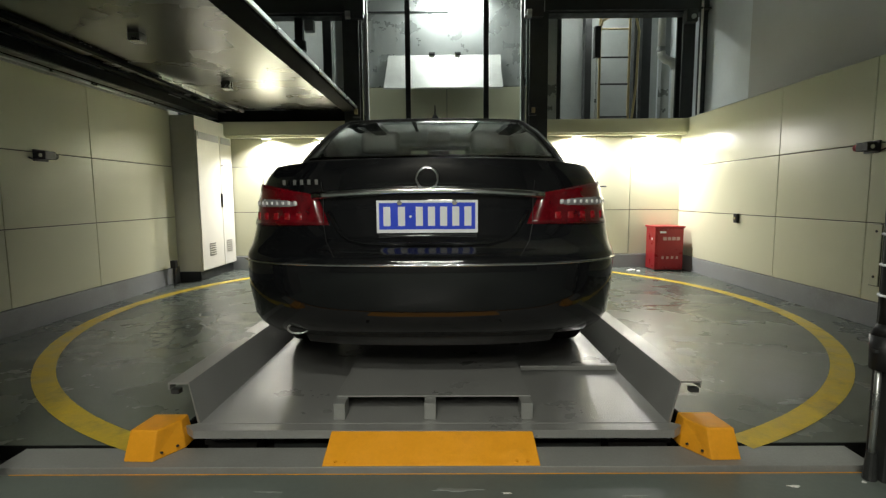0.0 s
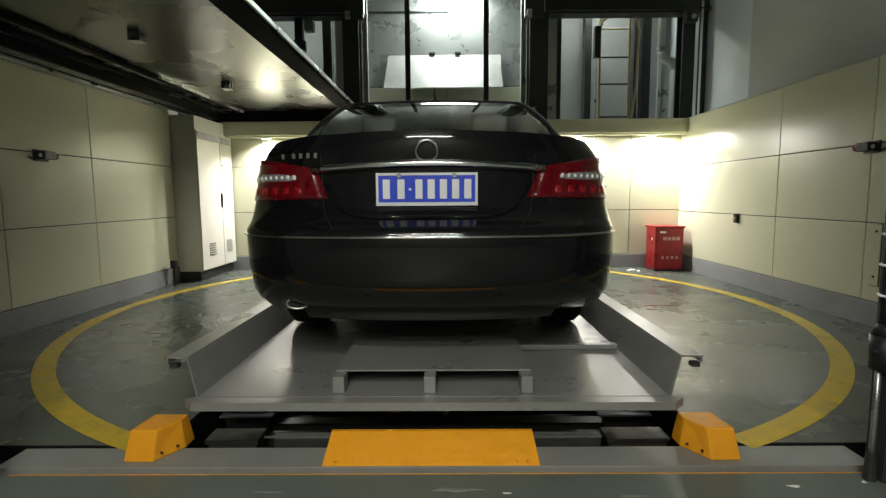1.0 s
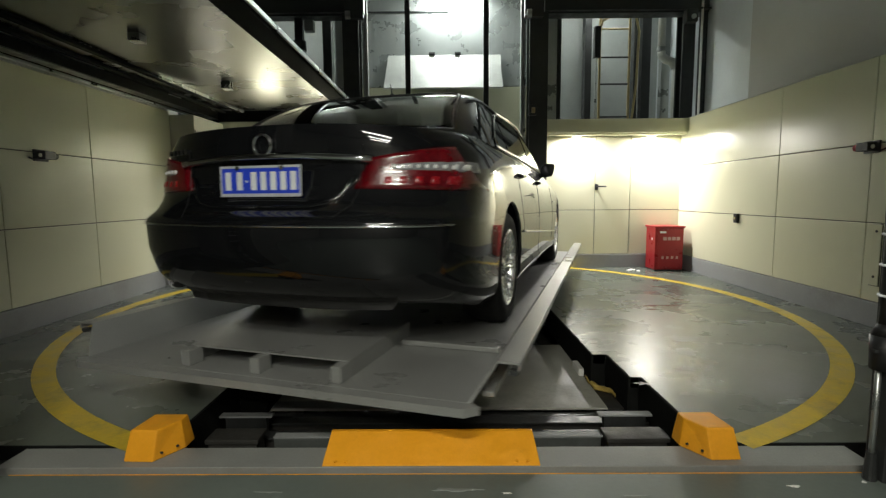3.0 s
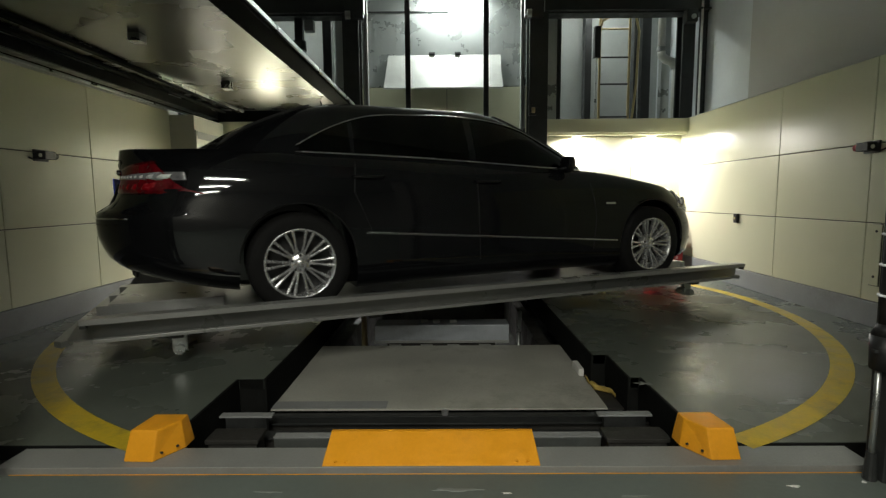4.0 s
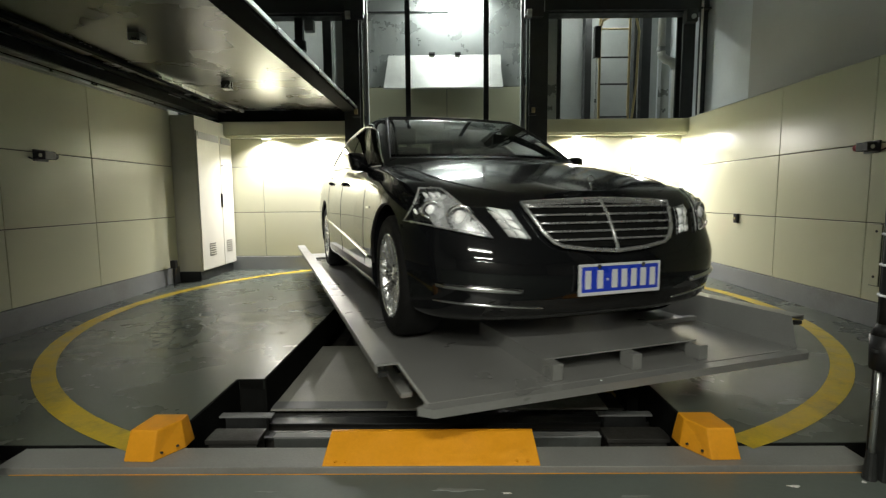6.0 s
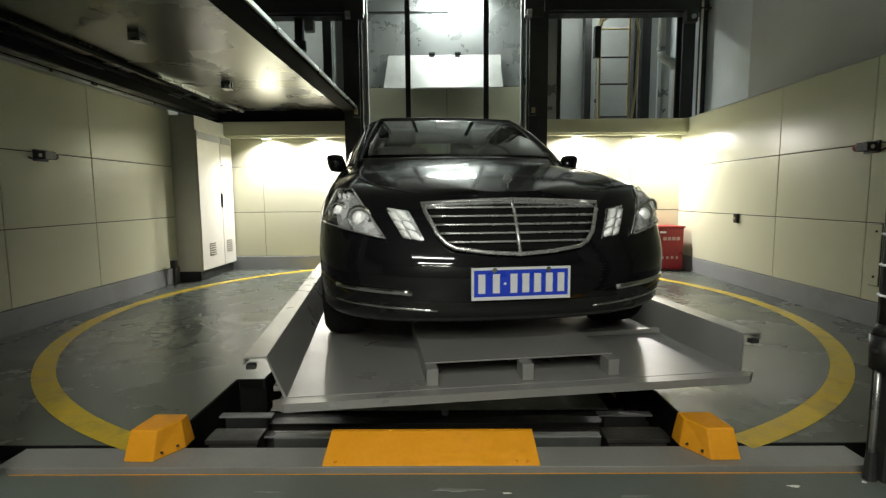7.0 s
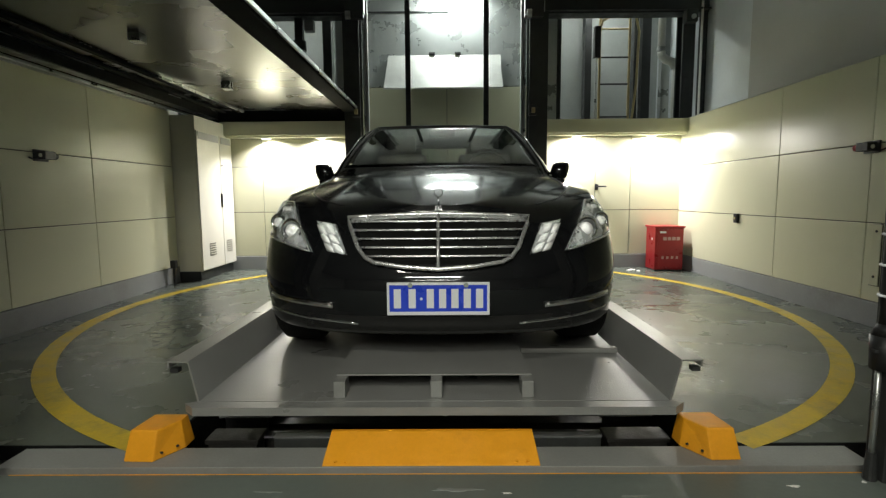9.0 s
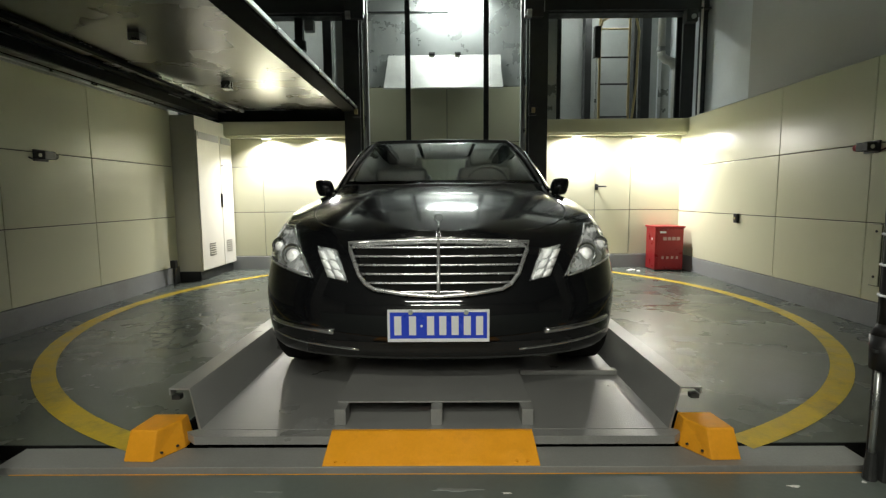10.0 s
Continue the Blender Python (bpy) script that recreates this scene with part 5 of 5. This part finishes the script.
for x in (-0.515, 0.555):
    ch = thing("lifting_chain", "dark greasy lifting chain hanging in the shaft", "chain", group="lifting chains")
    part("chain", box(x - 0.028, x + 0.028, 7.09, 7.115, 1.2, 4.6, bevel=0.004), M_BLACK, ch)
    part("side_plate", box(x - 0.034, x - 0.0285, 7.08, 7.125, 1.2, 4.6), M_PIT, ch)
    part("side_plate", box(x + 0.0285, x + 0.034, 7.08, 7.125, 1.2, 4.6), M_PIT, ch)
for x, s in ((-1.10, 1), (1.07, -1)):
    gr = thing("guide_strip", "bright worn guide strip on the column's edge", "rail", group="guide strips")
    part("strip", box(x - 0.012, x + 0.012, 6.99, 7.05, 1.2, 4.6, bevel=0.003), M_STEEL, gr)
    part("backing", box(x + s * 0.014, x + s * 0.05, 7.0, 7.10, 1.2, 4.6), M_SHAFT, gr)
for x, nm in ((-1.16, "left"), (1.13, "right")):
    rl = thing("guide_roller", "rusty guide roller bracket on the steel column", "roller", pose(x, 6.70, 2.12), "guide rollers")
    part("bracket", box(-0.05, 0.05, -0.03, 0.035, -0.08, 0.06, bevel=0.006), M_BLACK, rl)
    part("wheel", cyl((-0.02, -0.05, -0.02), (0.02, -0.05, -0.02), 0.035, 16), M_BRASS, rl)
    rl = thing("guide_roller", "black guide roller bracket on the steel column", "roller", pose(x, 6.68, 3.42), "guide rollers")
    part("bracket", box(-0.12, 0.12, -0.05, 0.05, -0.16, 0.16, bevel=0.008), M_BLACK, rl)
    part("wheel", cyl((-0.10, -0.06, -0.13), (-0.04, -0.06, -0.13), 0.05, 16), M_STEEL, rl)
    part("plate", box(0.121, 0.13, -0.06, 0.05, -0.1, 0.12), M_STEEL, rl)


def upright(name, x0, x1, y0, y1, z0, z1, m, label, cat, group=""):
    ob = thing(name, label, cat, pose((x0 + x1) / 2, (y0 + y1) / 2, z0), group)
    w, d, h = (x1 - x0) / 2, (y1 - y0) / 2, z1 - z0
    part("web", box(-w, w, -d, -d + 0.012, 0, h, bevel=0.002), m, ob)
    part("flange", box(-w, -w + 0.012, -d + 0.013, d, 0, h), m, ob)
    part("flange", box(w - 0.012, w, -d + 0.013, d, 0, h), m, ob)
    return ob


upright("frame_post", 1.37, 1.52, 7.1, 7.25, 1.98, 4.6, M_SHINY, "pale galvanised frame post in the opening", "post", "frame posts")
upright("frame_post", 1.535, 1.59, 7.15, 7.3, 1.98, 4.6, M_BLACK, "dark frame post in the opening", "post", "frame posts")
upright("frame_post", 2.20, 2.30, 8.2, 8.36, 1.98, 4.6, M_BLACK, "dark frame post in the opening", "post", "frame posts")
upright("frame_post", 2.83, 2.89, 7.82, 7.95, 1.98, 4.6, M_BLACK, "dark frame post in the opening", "post", "frame posts")
upright("frame_post", 2.95, 3.08, 7.82, 7.95, 1.98, 4.6, M_BLACK, "dark frame post in the opening", "post", "frame posts")
upright("frame_post", -1.72, -1.60, 7.3, 7.45, 1.98, 4.6, M_BLACK, "dark frame post in the opening", "post", "frame posts")
upright("frame_post", -1.50, -1.37, 7.1, 7.2, 1.98, 4.6, M_SHINY, "pale galvanised frame post in the opening", "post", "frame posts")
upright("frame_post", 3.08, 3.20, 7.42, 7.52, 1.98, 4.6, M_SHINY, "pale galvanised frame post in the opening", "post", "frame posts")
strip = thing("edge_trim_bar", "thin white edge bar beside the dark column", "bar")
part("bar", box(3.285, 3.305, 6.72, 6.75, 2.014, 4.6, bevel=0.003), M_WHITE, strip)
lad = thing("ladder", "brassy steel ladder standing on the landing", "ladder", pose(2.46, 7.6, 1.98))
for x in (-0.21, 0.22):
    part("rail", box(x - 0.014, x + 0.014, -0.02, 0.02, 0, 1.9, bevel=0.003), M_BRASS, lad)
for z in (0.17, 0.64, 1.02, 1.42, 1.75):
    part("rung", cyl((-0.196, 0, z), (0.206, 0, z), 0.013, 12), M_BLACK if z < 1.2 else M_BRASS, lad)
hose = thing("yellow_hose", "yellow hose arching over the ladder", "hose")
part("hose", tube([(2.24, 7.55, 3.40), (2.27, 7.55, 3.50), (2.40, 7.54, 3.56), (2.56, 7.54, 3.59), (2.74, 7.55, 3.58), (2.80, 7.56, 3.35), (2.78, 7.57, 2.6), (2.72, 7.58, 2.0)], 0.018, 10), M_BRASS, hose, "", True)
bx = thing("junction_box", "small dark junction box beside the ladder", "box", pose(2.17, 7.5, 2.85))
part("case", box(-0.035, 0.05, -0.04, 0.04, 0.12, 0.55, bevel=0.006), M_PIT, bx)
part("conduit", cyl((0, 0, -0.87), (0, 0, 0.119), 0.012, 10), M_STEEL, bx)
wp = thing("waste_pipe", "white plastic pipe with an elbow in the opening", "pipe")
part("upper_pipe", cyl((3.02, 7.3, 2.95), (3.02, 7.3, 4.6), 0.05, 20), M_WHITE, wp, "", True)
part("elbow", tube([(3.02, 7.3, 2.99), (3.03, 7.3, 2.93), (3.09, 7.3, 2.88), (3.17, 7.3, 2.86), (3.22, 7.3, 2.78)], 0.056, 16), M_WHITE, wp, "", True)
part("lower_pipe", cyl((3.225, 7.3, 1.98), (3.225, 7.3, 2.82), 0.045, 20), M_WHITE, wp, "", True)
part("clamp", cyl((3.02, 7.3, 3.0), (3.02, 7.3, 3.05), 0.062, 20), M_STEEL, wp)
hang = thing("hanging_motor", "black motor hanging under the upper beam", "motor", pose(-1.93, 6.90, 3.335))
part("stem", box(-0.05, 0.05, -0.05, 0.05, -0.28, 0, bevel=0.004), M_BLACK, hang)
part("case", cyl((0, 0, -0.40), (0, 0, -0.28), 0.085, 20), M_BLACK, hang)
part("side_box", box(0.08, 0.20, -0.06, 0.05, -0.16, -0.02, bevel=0.008), M_SKIRT, hang)
tail_box = thing("camera_housing", "small dark sensor housing under the upper beam", "sensor", pose(3.14, 6.70, 3.24))
part("case", box(-0.08, 0.06, -0.06, 0.06, -0.06, 0.10, bevel=0.01), M_BLACK, tail_box)
part("front", cyl((0.0, -0.061, 0.0), (0.0, -0.075, 0.0), 0.03, 14), M_STEEL, tail_box)
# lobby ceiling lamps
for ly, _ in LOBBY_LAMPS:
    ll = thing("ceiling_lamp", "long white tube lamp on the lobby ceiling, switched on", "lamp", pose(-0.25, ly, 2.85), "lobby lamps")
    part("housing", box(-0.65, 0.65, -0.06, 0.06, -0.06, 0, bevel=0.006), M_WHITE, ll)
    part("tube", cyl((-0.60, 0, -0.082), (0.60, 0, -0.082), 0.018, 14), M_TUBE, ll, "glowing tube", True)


# water films and pale marks on the floor
M_WATER = mat("water_film", (0.075, 0.09, 0.08), 0.11, 0, 0.12, 5, 26, 0.45, 0.05)
M_PALE = mat("pale_floor_mark", (0.205, 0.222, 0.208), 0.42, 0, 0.25, 14, 90, 0.1)


def puddle(x, y, rx, ry, seed, material, label, z=0.0008):
    """A flat, ragged film: water, pale marks and flecks."""
    bm = bmesh.new()
    pts = []
    for k in range(40):
        a = 2 * math.pi * k / 40
        r = max(0.4, 0.72 + 0.75 * noise.noise(Vector((1.6 * math.cos(a) + seed * 7.3, 1.6 * math.sin(a), seed * 3.1))) + 0.2 * noise.noise(Vector((6 * math.cos(a), 6 * math.sin(a), seed))))
        pts.append(bm.verts.new((rx * r * math.cos(a), ry * r * math.sin(a), 0.0)))
    f = bm.faces.new(pts)
    ret = bmesh.ops.extrude_face_region(bm, geom=[f])
    for v in [g for g in ret["geom"] if isinstance(g, bmesh.types.BMVert)]:      # sloping rim
        v.co = Vector((v.co.x * 0.86, v.co.y * 0.86, z))
    bmesh.ops.recalc_face_normals(bm, faces=bm.faces)
    ob = part("puddle", bm, material)
    ob.matrix_basis = pose(x, y, 0.0005)
    return tagged(ob, label, "puddle", "puddles")


rng = random.Random(5)
for k in range(44):
    y = rng.uniform(3.3, 5.2)
    x = -0.20 - 0.50 * y + rng.uniform(-0.16, 0.16)
    puddle(x, y, rng.uniform(0.04, 0.11), rng.uniform(0.04, 0.12), k + 1, M_WATER, "thin ragged water film on the floor", 0.0006 + 0.00004 * k)
for k, (x, y, rx, ry) in enumerate(((1.97, 4.5, 0.20, 0.05), (2.18, 4.62, 0.14, 0.05), (2.12, 4.3, 0.17, 0.06), (1.80, 4.35, 0.10, 0.04), (2.3, 4.45, 0.10, 0.03))):
    puddle(x, y, rx, ry, 50 + k, M_WATER, "dark wet mark on the floor", 0.0006 + 0.00015 * k)
for k, (x, y, rx, ry) in enumerate(((1.62, 3.45, 0.14, 0.10), (1.50, 3.15, 0.13, 0.08), (1.38, 2.82, 0.10, 0.06), (1.70, 3.75, 0.12, 0.07))):
    puddle(x, y, rx, ry, 70 + k, M_PALE, "pale ragged mark on the floor", 0.0006)

# unseen fittings made up to carry the tower fill
for lx in (-2.3, 2.35):
    tl = thing("tower_fill_lamp", "added tube lamp out of view, brightening the tower bays", "lamp", pose(lx, 7.75, 4.6), "tower lamps")
    for x in (-0.35, 0.35):
        part("hanger", cyl((x, 0, -0.449), (x, 0, 0), 0.006, 8), M_STEEL, tl)
    part("housing", box(-0.5, 0.5, -0.03, 0.03, -0.49, -0.45, bevel=0.004), M_WHITE, tl)
    for y in (-0.055, 0.055):
        part("tube", cyl((-0.47, y, -0.465), (0.47, y, -0.465), 0.014, 12), M_TUBE, tl, "glowing tube")

# pale flecks; the wide mark at x 0.02 paints the shaft lamp's glare
for k, (x, y, rx, ry) in enumerate(((1.20, 1.655, 0.022, 0.010), (0.20, 1.62, 0.020, 0.006), (-0.62, 1.63, 0.05, 0.005), (0.02, 1.64, 0.10, 0.012), (1.46, 1.68, 0.012, 0.008), (0.62, 1.60, 0.06, 0.005))):
    f = puddle(x, y, rx, ry, 90 + k, M_WHITE if rx < 0.03 else M_PALE, "pale mark on the scuffed lobby floor, among flecks and painted glare", 0.0012)
    f.location.z = -0.0078
    f["category"], f["group"] = "paint fleck", "paint flecks"
for k, (x, y, rx, ry) in enumerate(((1.72, 2.35, 0.12, 0.05), (2.35, 3.9, 0.12, 0.05), (1.05, 2.6, 0.05, 0.03), (1.2, 2.45, 0.08, 0.03))):
    puddle(x, y, rx, ry, 110 + k, M_PALE, "pale ragged mark on the floor", 0.0006)



# ---- what moves ----
LIFT = [(0.0, 0.081), (0.5, 0.139), (1.0, 0.194), (1.25, 0.222), (1.4, 0.235), (1.5, 0.236), (8.4, 0.236), (8.5, 0.233), (8.7, 0.212),
        (9.0, 0.175), (9.5, 0.114), (10.0, 0.056)]
TURN = [(0.0, -0.24), (2.14, -0.25), (2.3, -0.85), (2.5, -3.16), (2.7, -7.32), (2.95, -15.0), (3.2, -25.5), (3.5, -40.6), (3.8, -56.1), (4.0, -66.5),
        (4.25, -79.6), (4.5, -93.0), (5.0, -116.4), (5.5, -140.3), (5.7, -149.8), (5.9, -157.6), (6.2, -164.2), (6.5, -167.5), (6.8, -170.0), (7.0, -171.74),
        (7.5, -175.92), (7.9, -179.3), (8.05, -180.1), (8.2, -180.18), (10.0, -180.18)]


def motions():
    times = sorted({t for t, _ in LIFT} | {t for t, _ in TURN})
    rows = []
    for t in times:
        z = float(np.interp(t, [a for a, _ in LIFT], [b for _, b in LIFT]))
        a = float(np.interp(t, [a for a, _ in TURN], [b for _, b in TURN]))
        rows.append((t, pose(CX, CY, z, 0, 0, a)))
    walk(parking_pallet, rows)
    walk(car, [(t, m @ pose(-0.02, 0, 0)) for t, m in rows])


motions()
